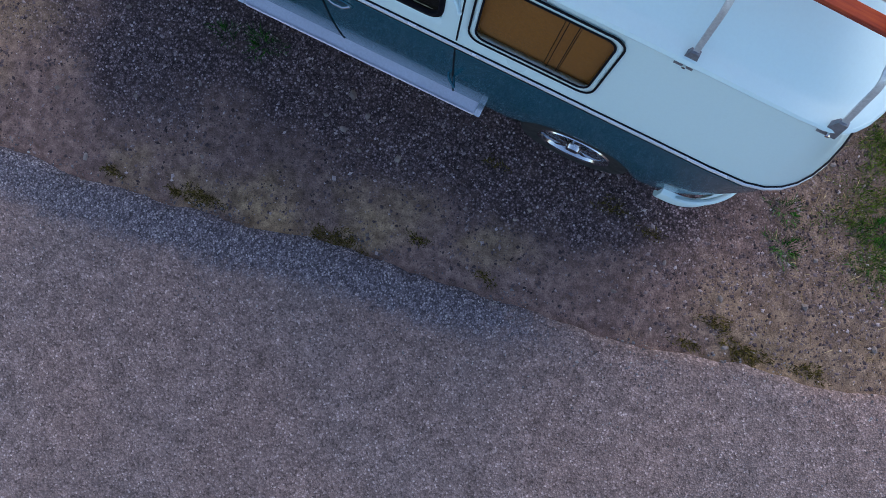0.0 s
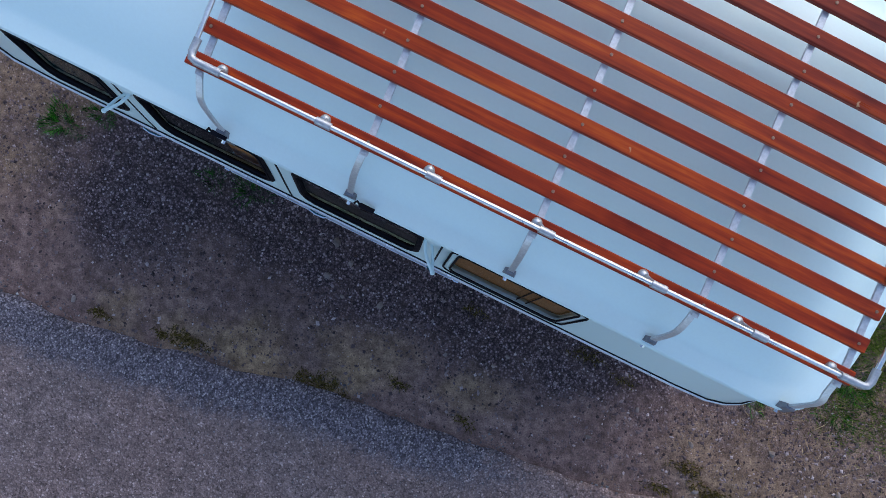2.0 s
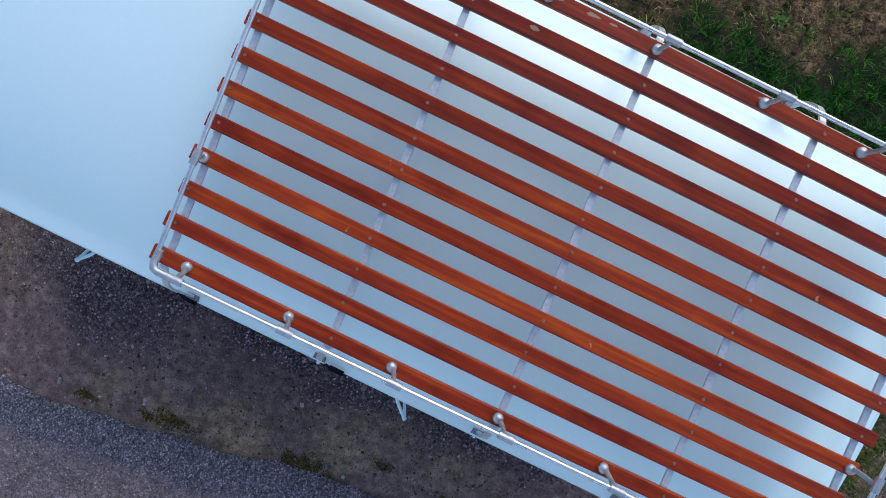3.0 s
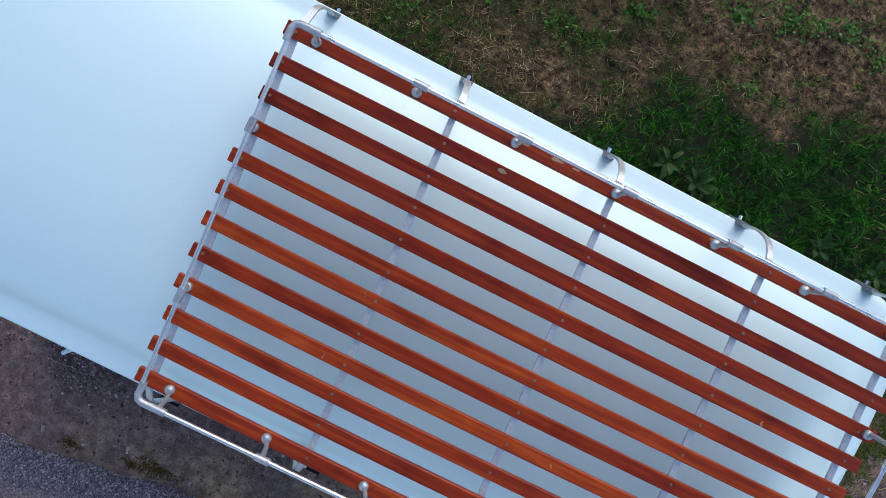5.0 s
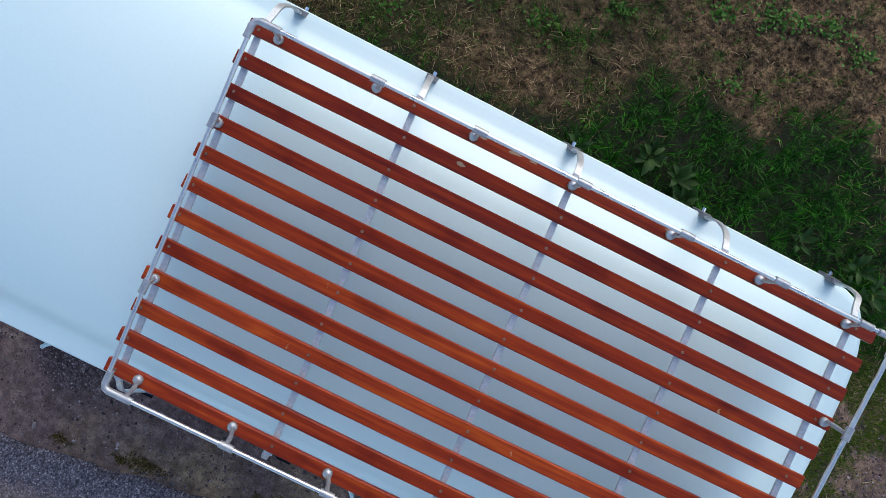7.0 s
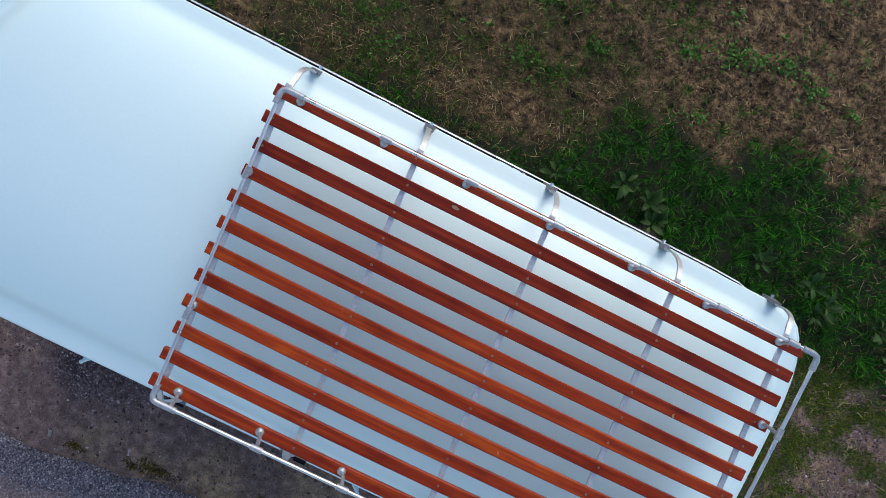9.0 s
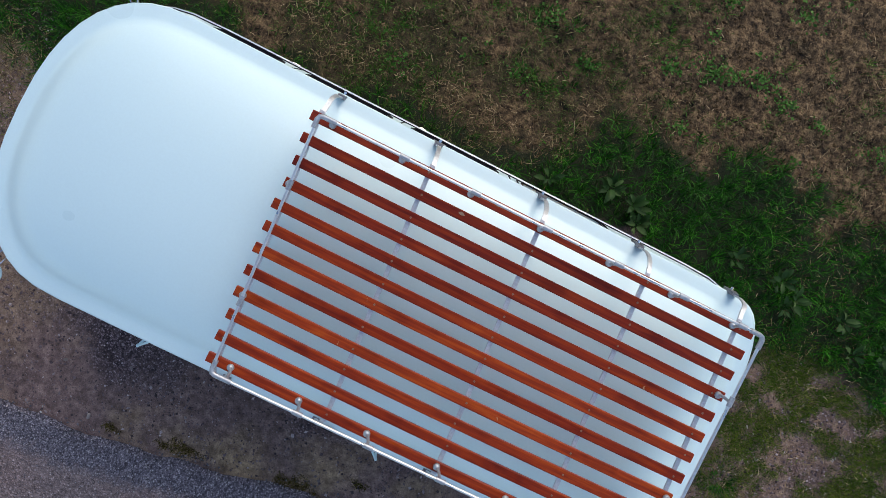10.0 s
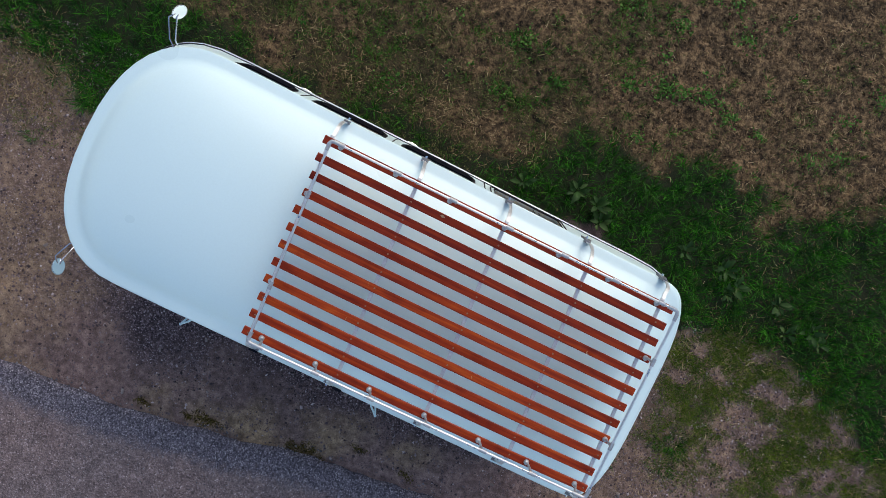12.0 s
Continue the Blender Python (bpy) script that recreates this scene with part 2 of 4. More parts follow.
def thicken(ob, t):
    s = ob.modifiers.new("thickness", "SOLIDIFY")
    s.thickness, s.offset = t, -1
    return ob


WINDOWS = [(-1.22, -0.86), (-0.72, -0.24), (-0.12, 0.38), (0.51, 1.0)]


def is_window(m):
    if not WIN_Z[0] < m.z < WIN_Z[1]:
        return False
    if m.x < -1.32 and 0.05 < abs(m.y) < 0.62:
        return True
    if m.x > 1.74 and abs(m.y) < 0.48:
        return True
    return abs(m.y) > 0.6 and any(a < m.x < b for a, b in WINDOWS)


thicken(part("lower_body", shell([0.36, 0.42, 0.50, 0.6, 0.7, 0.8, 0.9, 1.0, 1.1, 1.17, 1.22], arch=True), M_TEAL, van, "deep teal painted lower body"), 0.025)
thicken(part("upper_body", shell([1.22, 1.26, 1.31, 1.36, 1.45, 1.53, 1.61, 1.715, 1.75, 1.80], keep=lambda m: not is_window(m)), M_WHITE, van, "white painted upper body"), 0.025)
bm = bmesh.new()
box(bm, (0.05, 0, 0.42), (3.5, 1.30, 0.06), 0.02)
box(bm, (0.05, 0, 0.34), (3.0, 0.5, 0.12), 0.03)
part("floor_pan", bm, M_DARK, van, "dark underbody")

# roof: an inset family of outlines rising to the crown, with a rolled lip over the windscreen
ROOF = [(-0.012, 1.786), (-0.016, 1.797), (-0.010, 1.806), (0.012, 1.812), (0.040, 1.815), (0.060, 1.822), (0.085, 1.842), (0.12, 1.868),
        (0.17, 1.897), (0.24, 1.926), (0.33, 1.952), (0.43, 1.972), (0.54, 1.984), (0.62, 1.988)]
bm = bmesh.new()
rows = []
for d, z in ROOF:
    pts = outline(0.692 - d, -1.694 + d, 1.840 - d, front=-1.18 + 0.45 * d, rear=1.57 - 1.05 * d, nf=2.42, nr=3.6, sides=[0] * 0)
    # even spacing along the straight sides, the same count in each row
    q = pts[:CORNER + 1]
    r = pts[CORNER + 1:2 * CORNER + 2]
    a, b = q[-1], r[0]
    near = q + [(a[0] + (b[0] - a[0]) * i / 30, a[1]) for i in range(1, 30)] + r
    full = near + [(x, -y) for x, y in near[-2:0:-1]]
    rows.append([bm.verts.new((x, y, z - 0.012 * max(0.0, (-x - 0.9)) - 0.02 * max(0.0, x - 1.2))) for x, y in full])
for r0, r1 in zip(rows, rows[1:]):
    for j in range(len(r0)):
        bm.faces.new((r0[j], r0[(j + 1) % len(r0)], r1[(j + 1) % len(r0)], r1[j]))
last = rows[-1]
half = len(last) // 2
for j in range(half):
    a, b = last[j], last[j + 1]
    c, d = last[-j - 1], last[-j] if j else None
    quad = [a, b, c] if d is None else [a, b, c, d]
    if len(set(quad)) >= 3 and b is not c:
        bm.faces.new(quad)
    elif d is not None and b is c:
        bm.faces.new((a, b, d))
thicken(part("roof", bm, M_WHITE, van, "glossy white domed roof"), 0.006).location.y = 0.004

bm = bmesh.new()
sweep(bm, [(x, y, 1.783) for x, y in outline(0.696, -1.689, 1.845, front=-1.18, rear=1.57, nf=2.42, nr=3.6)],
      [(-0.020, -0.010), (0.004, -0.009), (0.012, -0.002), (0.013, 0.006), (0.006, 0.013), (-0.020, 0.014)], closed=True)
part("rain_gutter", bm, M_WHITE, van, "white rain gutter").location.y = 0.004
bm = bmesh.new()
sweep(bm, [(x, y, 1.236) for x, y in ring_at(1.225, 0.003)], [(-0.010, -0.011), (0.005, -0.010), (0.009, 0.0), (0.005, 0.008), (-0.012, 0.011)], closed=True)
part("belt_trim", bm, M_TRIM, van, "bright metal belt moulding")
for z, out in ((1.216, 0.006), (1.249, 0.0030)):
    bm = bmesh.new()
    sweep(bm, [(x, y, z) for x, y in ring_at(z, out)], flat(0.006, 0.006), closed=True)
    part("belt_seal", bm, M_DARK, van, "dark line beside the moulding")


def side_point(x, z, s, out=0.0):
    return Vector((x, s * (lerp_table(HALF, z) + out), z))


def round_rect(x0, x1, z0, z1, r, s, out, seg=6):
    """Points of a rounded rectangle on the van's flank."""
    pts = []
    for cx, cz, a0 in ((x1 - r, z1 - r, 0), (x0 + r, z1 - r, 90), (x0 + r, z0 + r, 180), (x1 - r, z0 + r, 270)):
        for i in range(seg + 1):
            a = radians(a0 + 90 * i / seg)
            pts.append(side_point(cx + r * math.cos(a), cz + r * math.sin(a), s, out))
    return pts


def band(bm, outer, inner):
    o, i = [bm.verts.new(p) for p in outer], [bm.verts.new(p) for p in inner]
    for j in range(len(o)):
        k = (j + 1) % len(o)
        bm.faces.new((o[j], o[k], i[k], i[j]))


def side_window(s, x0, x1, rim, slide):
    """A flank window: painted or rubber frame with a rounded opening, seal, pane and sill."""
    z0, z1 = WIN_Z
    bm = bmesh.new()
    e, q, r = (0.014, 0.010, 0.055) if slide else (0.006, 0.014, 0.07)
    band(bm, round_rect(x0 - e, x1 + e, z0 - e, z1 + e, r, s, 0.006), round_rect(x0 + q, x1 - q, z0 + q, z1 - q, r * 0.75, s, 0.006))
    win = thicken(part("window", bm, rim, van), 0.008 if slide else 0.02)
    bm = bmesh.new()
    for a in ((0.016, -0.011) if slide else (-0.012,)):
        loop = round_rect(x0 - a, x1 + a, z0 - a, z1 + a, (0.056 if a > 0 else 0.042) if slide else 0.054, s, 0.008)
        sweep(bm, loop, circle(0.0042, 6), closed=True, up=(0, s, 0))
    part("rubber_seal", bm, M_RUBBER, win, "black rubber seal")
    bm = bmesh.new()
    vs = [bm.verts.new(p) for p in round_rect(x0 + 0.006, x1 - 0.006, z0 + 0.006, z1 - 0.006, 0.04, s, -0.008)]
    bm.faces.new(vs)
    pane = part("pane", bm, M_GLASS, win, "tinted glass pane", smooth=False, outward=True)
    pane.visible_shadow = False
    if slide:
        bm = bmesh.new()
        for x in (x0 + (x1 - x0) * 0.62, x0 + (x1 - x0) * 0.70):
            sweep(bm, [side_point(x, z0 + 0.02, s, -0.004), side_point(x, z1 - 0.02, s, -0.004)], flat(0.003, 0.004))
        part("sliding_bar", bm, M_RUBBER, win)
    return win


for s in (-1, 1):
    for i, (a, b) in enumerate(WINDOWS):
        side_window(s, a, b, M_WHITE if i == 3 else M_RUBBER, i == 3)
# windscreen and rear window, panes set into the curved skin
for name, rule, lab in (("windscreen", lambda m: m.x < -1.32 and 0.05 < abs(m.y) < 0.62, "split glass windscreen"),
                        ("rear_window", lambda m: m.x > 1.74 and abs(m.y) < 0.48, "wide rear window glass")):
    bm = shell([1.36, 1.45, 1.53, 1.61, 1.715], keep=rule)
    bmesh.ops.scale(bm, vec=(0.995, 0.995, 1), verts=bm.verts)
    part(name, bm, M_GLASS, van, lab, outward=True).visible_shadow = False

# door seams: front door, the two load doors
for s in (-1, 1):
    for x in (-0.80, -0.185, 0.455):
        bm = bmesh.new()
        sweep(bm, [side_point(x, z, s, 0.0015) for z in (0.42, 0.55, 0.75, 1.0, 1.17, 1.20)], flat(0.007, 0.003), up=(0, s, 0))
        sweep(bm, [side_point(x, z, s, 0.0015) for z in (1.27, 1.36, 1.5, 1.69, 1.76)], flat(0.007, 0.003), up=(0, s, 0))
        part("door_seam", bm, M_DARK, van, "dark door gap")
    # door handles: a chromed pull with its recessed plate
    for x in (-0.13, -0.93):
        bm = bmesh.new()
        c = side_point(x + 0.05, 1.09, s, 0.004)
        v = bmesh.ops.create_cone(bm, cap_ends=True, segments=20, radius1=0.062, radius2=0.058, depth=0.006)["verts"]
        bmesh.ops.scale(bm, vec=(1, 0.5, 1), verts=v)
        bmesh.ops.rotate(bm, matrix=Matrix.Rotation(radians(90), 3, "X"), verts=v)
        bmesh.ops.translate(bm, vec=c, verts=v)
        h = part("door_handle", bm, M_TEAL, van)
        bm = bmesh.new()
        tube(bm, [side_point(x, 1.10, s, 0.0), side_point(x, 1.10, s, 0.018), side_point(x + 0.03, 1.096, s, 0.024), side_point(x + 0.07, 1.09, s, 0.022), side_point(x + 0.095, 1.088, s, 0.004)], 0.0065, 8)
        part("lever", bm, M_CHROME, h, "chromed lever")
    # forked hinge arms that stand out from the pillars
    for x, tip, z, out in ((-0.765, -0.825, 1.62, 0.086), (0.400, 0.465, 1.62, 0.088), (0.440, 0.480, 0.80, 0.045)) if s < 0 else ():
        bm = bmesh.new()
        d = 0.010 if tip > x else -0.010
        end = side_point(tip, z - 0.01, s, out)
        tube(bm, eased([side_point(x - d, z + 0.012, s, -0.005), side_point(x - d + (tip - x) * 0.35, z + 0.006, s, out * 0.45), end], 4), 0.0062, 8)
        tube(bm, eased([side_point(x + d * 1.6, z - 0.012, s, -0.005), side_point(x + d + (tip - x) * 0.45, z - 0.008, s, out * 0.38), end], 4), 0.0058, 8)
        ball(bm, end, 0.009)
        part("hinge_arm", bm, M_WHITE if z > 1.2 else M_TEAL, van, "forked hinge bracket in body colour")

# inside: cabinets, curtain and seats that show through the glass
for s in (-1, 1):
    bm = bmesh.new()
    for x0, x1 in ((0.47, 0.80), (0.803, 0.86), (0.863, 1.05)):
        sweep(bm, [side_point((x0 + x1) / 2, z, s, -0.030) for z in (1.28, 1.5, 1.75)], flat(x1 - x0, 0.016), up=(0, s, 0))
    part("cabinet", bm, M_CABINET, van, "brown wood cabinet inside")
    bm = bmesh.new()
    cols = [[bm.verts.new(side_point(-0.46 + 0.02 * i, z, s, -0.045 - 0.005 * (i % 2))) for z in (1.28, 1.5, 1.73)] for i in range(13)]
    for a, b in zip(cols, cols[1:]):
        for k in range(2):
            bm.faces.new((a[k], b[k], b[k + 1], a[k + 1]))
    thicken(part("curtain", bm, M_CURTAIN, van, "amber fabric curtain"), 0.003)
for y in (-0.36, 0.36):
    bm = bmesh.new()
    box(bm, (-0.95, y, 0.85), (0.50, 0.50, 0.16), 0.05)
    box(bm, (-0.70, y, 1.18), (0.14, 0.50, 0.62), 0.05)
    part("seat", bm, M_SEAT, van, "dark front seat")
bm = bmesh.new()
box(bm, (0.05, 0, 0.50), (3.3, 1.40, 0.03))
part("cabin_floor", bm, M_SEAT, van)

# wheels
def wheel(s):
    bm = bmesh.new()
    prof = [(0.205, -0.07), (0.26, -0.085), (0.305, -0.08), (0.325, -0.055), (0.33, 0.0), (0.325, 0.055), (0.305, 0.08), (0.26, 0.085), (0.205, 0.07)]
    seg = 40
    grid = [[bm.verts.new((r * math.cos(2 * math.pi * i / seg), y, r * math.sin(2 * math.pi * i / seg))) for r, y in prof] for i in range(seg)]
    for i in range(seg):
        a, b = grid[i], grid[(i + 1) % seg]
        for j in range(len(prof) - 1):
            bm.faces.new((a[j], a[j + 1], b[j + 1], b[j]))
    w = new("wheel")
    w.parent = van
    part("tyre", bm, M_TYRE, w, "black rubber tyre")
    bm = bmesh.new()
    prof = [(0.207, -0.065), (0.214, -0.072), (0.210, -0.080), (0.196, -0.074), (0.180, -0.030), (0.172, 0.03), (0.207, 0.06)]
    grid = [[bm.verts.new((r * math.cos(2 * math.pi * i / seg), y, r * math.sin(2 * math.pi * i / seg))) for r, y in prof] for i in range(seg)]
    for i in range(seg):
        a, b = grid[i], grid[(i + 1) % seg]
        for j in range(len(prof) - 1):
            bm.faces.new((a[j], a[j + 1], b[j + 1], b[j]))
    rim = part("rim", bm, M_CHROME, w, "polished alloy rim")
    for i in range(8):
        bm = bmesh.new()
        a = math.pi / 4 * i
        sweep(bm, [(0.04 * math.cos(a), -0.058, 0.04 * math.sin(a)), (0.12 * math.cos(a), -0.062, 0.12 * math.sin(a)), (0.19 * math.cos(a), -0.05, 0.19 * math.sin(a))],
              flat(0.034, 0.022), up=(0, 1, 0))
        part("spoke", bm, M_CHROME, rim)
    bm = bmesh.new()
    v = bmesh.ops.create_cone(bm, cap_ends=True, segments=20, radius1=0.052, radius2=0.04, depth=0.05)["verts"]
    bmesh.ops.rotate(bm, matrix=Matrix.Rotation(radians(90), 3, "X"), verts=v)
    bmesh.ops.translate(bm, vec=(0, -0.065, 0), verts=v)
    part("hub_cap", bm, M_CHROME, rim)
    bm = bmesh.new()
    v = bmesh.ops.create_cone(bm, cap_ends=True, segments=24, radius1=0.19, radius2=0.19, depth=0.02)["verts"]
    bmesh.ops.rotate(bm, matrix=Matrix.Rotation(radians(90), 3, "X"), verts=v)
    part("brake_drum", bm, M_DARK, w)
    return w


for s in (-1, 1):
    for x in (-WHEEL_X, WHEEL_X):
        w = wheel(s)
        w.location = (x, s * 0.725, 0.33 + x * math.tan(radians(RAKE)) - s * 0.70 * math.tan(radians(LEAN)))
        if s > 0:
            w.rotation_euler = (0, 0, math.pi)

# step along the load doors, with bright end caps
bm = bmesh.new()
box(bm, (-0.07, -0.816, 0.412), (1.36, 0.125, 0.035), 0.012)
box(bm, (-0.07, -0.876, 0.424), (1.34, 0.006, 0.022), 0.002)
step = part("side_step", bm, M_STEP, van, "pale lilac-grey running board", smooth=False)
for x in (-0.765, 0.625):
    bm = bmesh.new()
    box(bm, (x, -0.816, 0.412), (0.04, 0.135, 0.045), 0.012)
    part("end_cap", bm, M_CHROME, step, "chrome end cap")
for x in (-0.5, 0.0, 0.4):
    bm = bmesh.new()
    box(bm, (x, -0.72, 0.39), (0.05, 0.12, 0.02), 0.004)
    part("bracket", bm, M_DARK, step)

# small black clips on the roof's edge beside the straps
for x in (0.180, -0.345):
    bm = bmesh.new()
    box(bm, (x, -0.701, 1.816), (0.052, 0.016, 0.010), 0.002)
    tube(bm, [(x - 0.026, -0.701, 1.816), (x - 0.036, -0.694, 1.824), (x - 0.044, -0.704, 1.812)], 0.004, 6)
    part("roof_clip", bm, M_RUBBER, van, "black plastic roof clip", smooth=False)

# bumpers wrap round the corners, with over-rider loops
for sx, tip in ((1, 2.04), (-1, 1.82)):
    bm = bmesh.new()
    line = []
    for i in range(61):
        a = radians(-90 + 180 * i / 60)
        a = a - 0.12 * math.sin(4 * a)
        line.append((sx * (1.66 + (tip - 1.66) * math.cos(a) ** (2 / 3.2)), (0.828 if sx > 0 else 0.79) * math.copysign(abs(math.sin(a)) ** (2 / 3.2), math.sin(a)), 0.47))
    sweep(bm, line, [(-0.016, -0.075), (0.012, -0.06), (0.026, -0.02), (0.026, 0.02), (0.012, 0.06), (-0.016, 0.075), (-0.006, 0.0)] if sx > 0 else
          [(-0.012, -0.06), (0.016, -0.075), (0.006, 0.0), (0.016, 0.075), (-0.012, 0.06), (-0.026, 0.02), (-0.026, -0.02)][::-1])
    bp = part("bumper", bm, M_WHITE, van, "white painted wrap-round bumper")
    for s in ((-1, 1) if sx > 0 else ()):
        bm = bmesh.new()
        loop = [(tip - 0.30 + 0.28 * math.sin(math.pi / 2 * i / 12), s * (0.832 - 0.33 * (1 - math.cos(math.pi / 2 * i / 12))), 0.53 + 0.07 * math.sin(math.pi * i / 12)) for i in range(13)]
        tube(bm, loop, 0.016, 8)
        part("over_rider", bm, M_WHITE, bp)

# door mirrors on bent chrome arms
for s, head in ((-1, (-1.69, -0.864, 1.43)), (1, (-1.69, 0.870, 1.46))):
    bm = bmesh.new()
    hx, hy, hz = head
    tube(bm, [(-1.62, s * 0.64, 1.40), (-1.68, s * 0.70, 1.44), (hx - 0.03, hy - s * 0.06, hz + 0.02), (hx, hy, hz)], 0.006, 6)
    tube(bm, [(-1.62, s * 0.65, 1.30), (-1.68, s * 0.71, 1.36), (hx, hy - s * 0.04, hz - 0.01), (hx, hy, hz)], 0.005, 6)
    mir = part("door_mirror", bm, M_CHROME, van, "chrome mirror arm")
    for nm, rr, off, mt in (("mirror_shell", 0.052, 0.0, M_CHROME), ("mirror_face", 0.047, 0.0075, M_MIRROR)):
        bm = bmesh.new()
        v = bmesh.ops.create_cone(bm, cap_ends=True, segments=28, radius1=rr * 0.92, radius2=rr, depth=0.014 if off == 0 else 0.003)["verts"]
        bmesh.ops.scale(bm, vec=(0.8, 1, 1), verts=v)
        bmesh.ops.translate(bm, vec=(0, 0, off), verts=v)
        bmesh.ops.rotate(bm, matrix=Euler((radians(s * 25), radians(58), 0)).to_matrix(), verts=v)
        bmesh.ops.translate(bm, vec=head, verts=v)
        part(nm, bm, mt, mir)

# ---------------------------------------------------------------- roof rack, bolted to the gutters
rack = thing("roof_rack", "roof rack of varnished wooden slats with metal rails", "roof rack", (-0.070, 0.0513, -0.010))
rack.rotation_euler = (radians(1.17), radians(1.89), radians(-0.66))
SLAT_Z = 2.139
SLAT_YS = [0.537 - 0.0976 * i for i in range(12)]
BAR_XS = [-0.190, 0.313, 0.822, 1.321, 1.775]
SKEW = -0.050  # the straps run a little out of square


def arch(x):
    """The slats bow gently with the roof under them."""
    return 0.010 - 0.028 * (x - 0.8) ** 2


rnd = random.Random(4)
screw_me = None
for i, y in enumerate(SLAT_YS):
    bm = bmesh.new()
    x0, x1 = -0.222 - 0.049 * y + rnd.uniform(-0.006, 0.006), 1.821 + rnd.uniform(-0.006, 0.006)
    sweep(bm, [(x0 + (x1 - x0) * k / 16, 0, arch(x0 + (x1 - x0) * k / 16)) for k in range(17)],
          [(-0.0215, -0.006), (-0.018, -0.0095), (0.018, -0.0095), (0.0215, -0.006), (0.0215, 0.006), (0.0185, 0.0095), (-0.0185, 0.0095), (-0.0215, 0.006)])
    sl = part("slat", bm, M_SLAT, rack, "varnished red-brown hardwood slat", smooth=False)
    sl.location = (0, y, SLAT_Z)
    for bx in BAR_XS:
        if screw_me is None:
            bm = bmesh.new()
            bmesh.ops.create_cone(bm, cap_ends=True, segments=10, radius1=0.0050, radius2=0.0040, depth=0.003)
            screw = part("screw", bm, M_BRASS, sl, smooth=False)
            screw_me = screw.data
        else:
            screw = new("screw", screw_me)
            screw.parent = sl
        screw.location = (bx + SKEW * y + rnd.uniform(-0.006, 0.006), rnd.uniform(-0.004, 0.004), arch(bx + SKEW * y) + 0.0105)

# bare places on the two slats next to the field
for i, px, w, h in ((0, 0.50, 0.030, 0.010), (0, 0.60, 0.045, 0.014), (0, 0.66, 0.025, 0.008), (1, 0.475, 0.030, 0.016), (0, 1.10, 0.022, 0.008)):
    bm = bmesh.new()
    ring = [bm.verts.new((px + w / 2 * math.cos(a / 9 * 2 * math.pi) * rnd.uniform(0.6, 1.1), SLAT_YS[i] + 0.006 + h / 2 * math.sin(a / 9 * 2 * math.pi) * rnd.uniform(0.6, 1.1), SLAT_Z + arch(px) + 0.0101)) for a in range(9)]
    bm.faces.new(ring)
    part("worn_patch", bm, M_BARE, rack, "flaked varnish showing pale wood", smooth=False)

CLAMP_S = [-0.140, 0.312, 0.882, 1.389, 1.888]
CLAMP_N = [-0.232, 0.257, 0.796, 1.310, 1.818]
for bx0, cs, cn in zip(BAR_XS, CLAMP_S, CLAMP_N):
    bm = bmesh.new()
    pts = []
    for s in (-1, 1):
        bx, cx = bx0 + SKEW * s * 0.55, cn if s > 0 else cs
        low = SLAT_Z + arch(bx0) - 0.0135
        leg = [(bx, s * 0.48, low), (bx, s * 0.550, low - 0.002), (bx + (cx - bx) * 0.15, s * 0.600 + 0.004, low - 0.034), (bx + (cx - bx) * 0.4, s * 0.638 + 0.006, 2.035),
               (bx + (cx - bx) * 0.7, s * 0.668 + 0.008, 1.94), (cx, s * 0.684 + 0.004, 1.85), (cx, s * 0.692 + 0.004, 1.82)]
        pts = leg[::-1] if s < 0 else pts + leg
    sweep(bm, eased(pts, 5), [(-0.004, -0.0095), (0.002, -0.0105), (0.0045, -0.006), (0.0045, 0.006), (0.002, 0.0105), (-0.004, 0.0095)], up=(1, 0, 0))
    cb = part("crossbar", bm, M_BAR, rack, "aluminium cross strap bent down to the gutters")
    for s in (-1, 1):
        cx = cn if s > 0 else cs
        bm = bmesh.new()
        lower = [bm.verts.new((cx + dx, s * (yy - 0.010) + 0.004, 1.774)) for dx, yy in ((-0.033, 0.726), (0.033, 0.726), (0.030, 0.700), (-0.030, 0.700))]
        upper = [bm.verts.new((cx + dx, s * (yy - 0.010) + 0.004, 1.850)) for dx, yy in ((-0.016, 0.706), (0.016, 0.706), (0.016, 0.690), (-0.016, 0.690))]
        for j in range(4):
            bm.faces.new((lower[j], lower[(j + 1) % 4], upper[(j + 1) % 4], upper[j]))
        bm.faces.new(lower[::-1])
        bm.faces.new(upper)
        cl = part("gutter_clamp", bm, M_CLAMP, cb, "aluminium gutter clamp", smooth=False)
    for s in (-1, 1):
        cx = cn if s > 0 else cs
        bm = bmesh.new()
        v = bmesh.ops.create_cone(bm, cap_ends=True, segments=6, radius1=0.007, radius2=0.007, depth=0.014)["verts"]
        bmesh.ops.rotate(bm, matrix=Matrix.Rotation(radians(90), 3, "X"), verts=v)
        bmesh.ops.translate(bm, vec=(cx, s * 0.718 + 0.004, 1.790), verts=v)
        part("clamp_bolt", bm, M_CHROME, cb, smooth=False)

# the rail: straight tubes between elbows, on short posts with domed feet
RZ = SLAT_Z + 0.106
CORNERS = {(-1, -1): (-0.135, -0.552), (-1, 1): (-0.195, 0.538), (1, -1): (1.787, -0.550), (1, 1): (1.790, 0.540)}


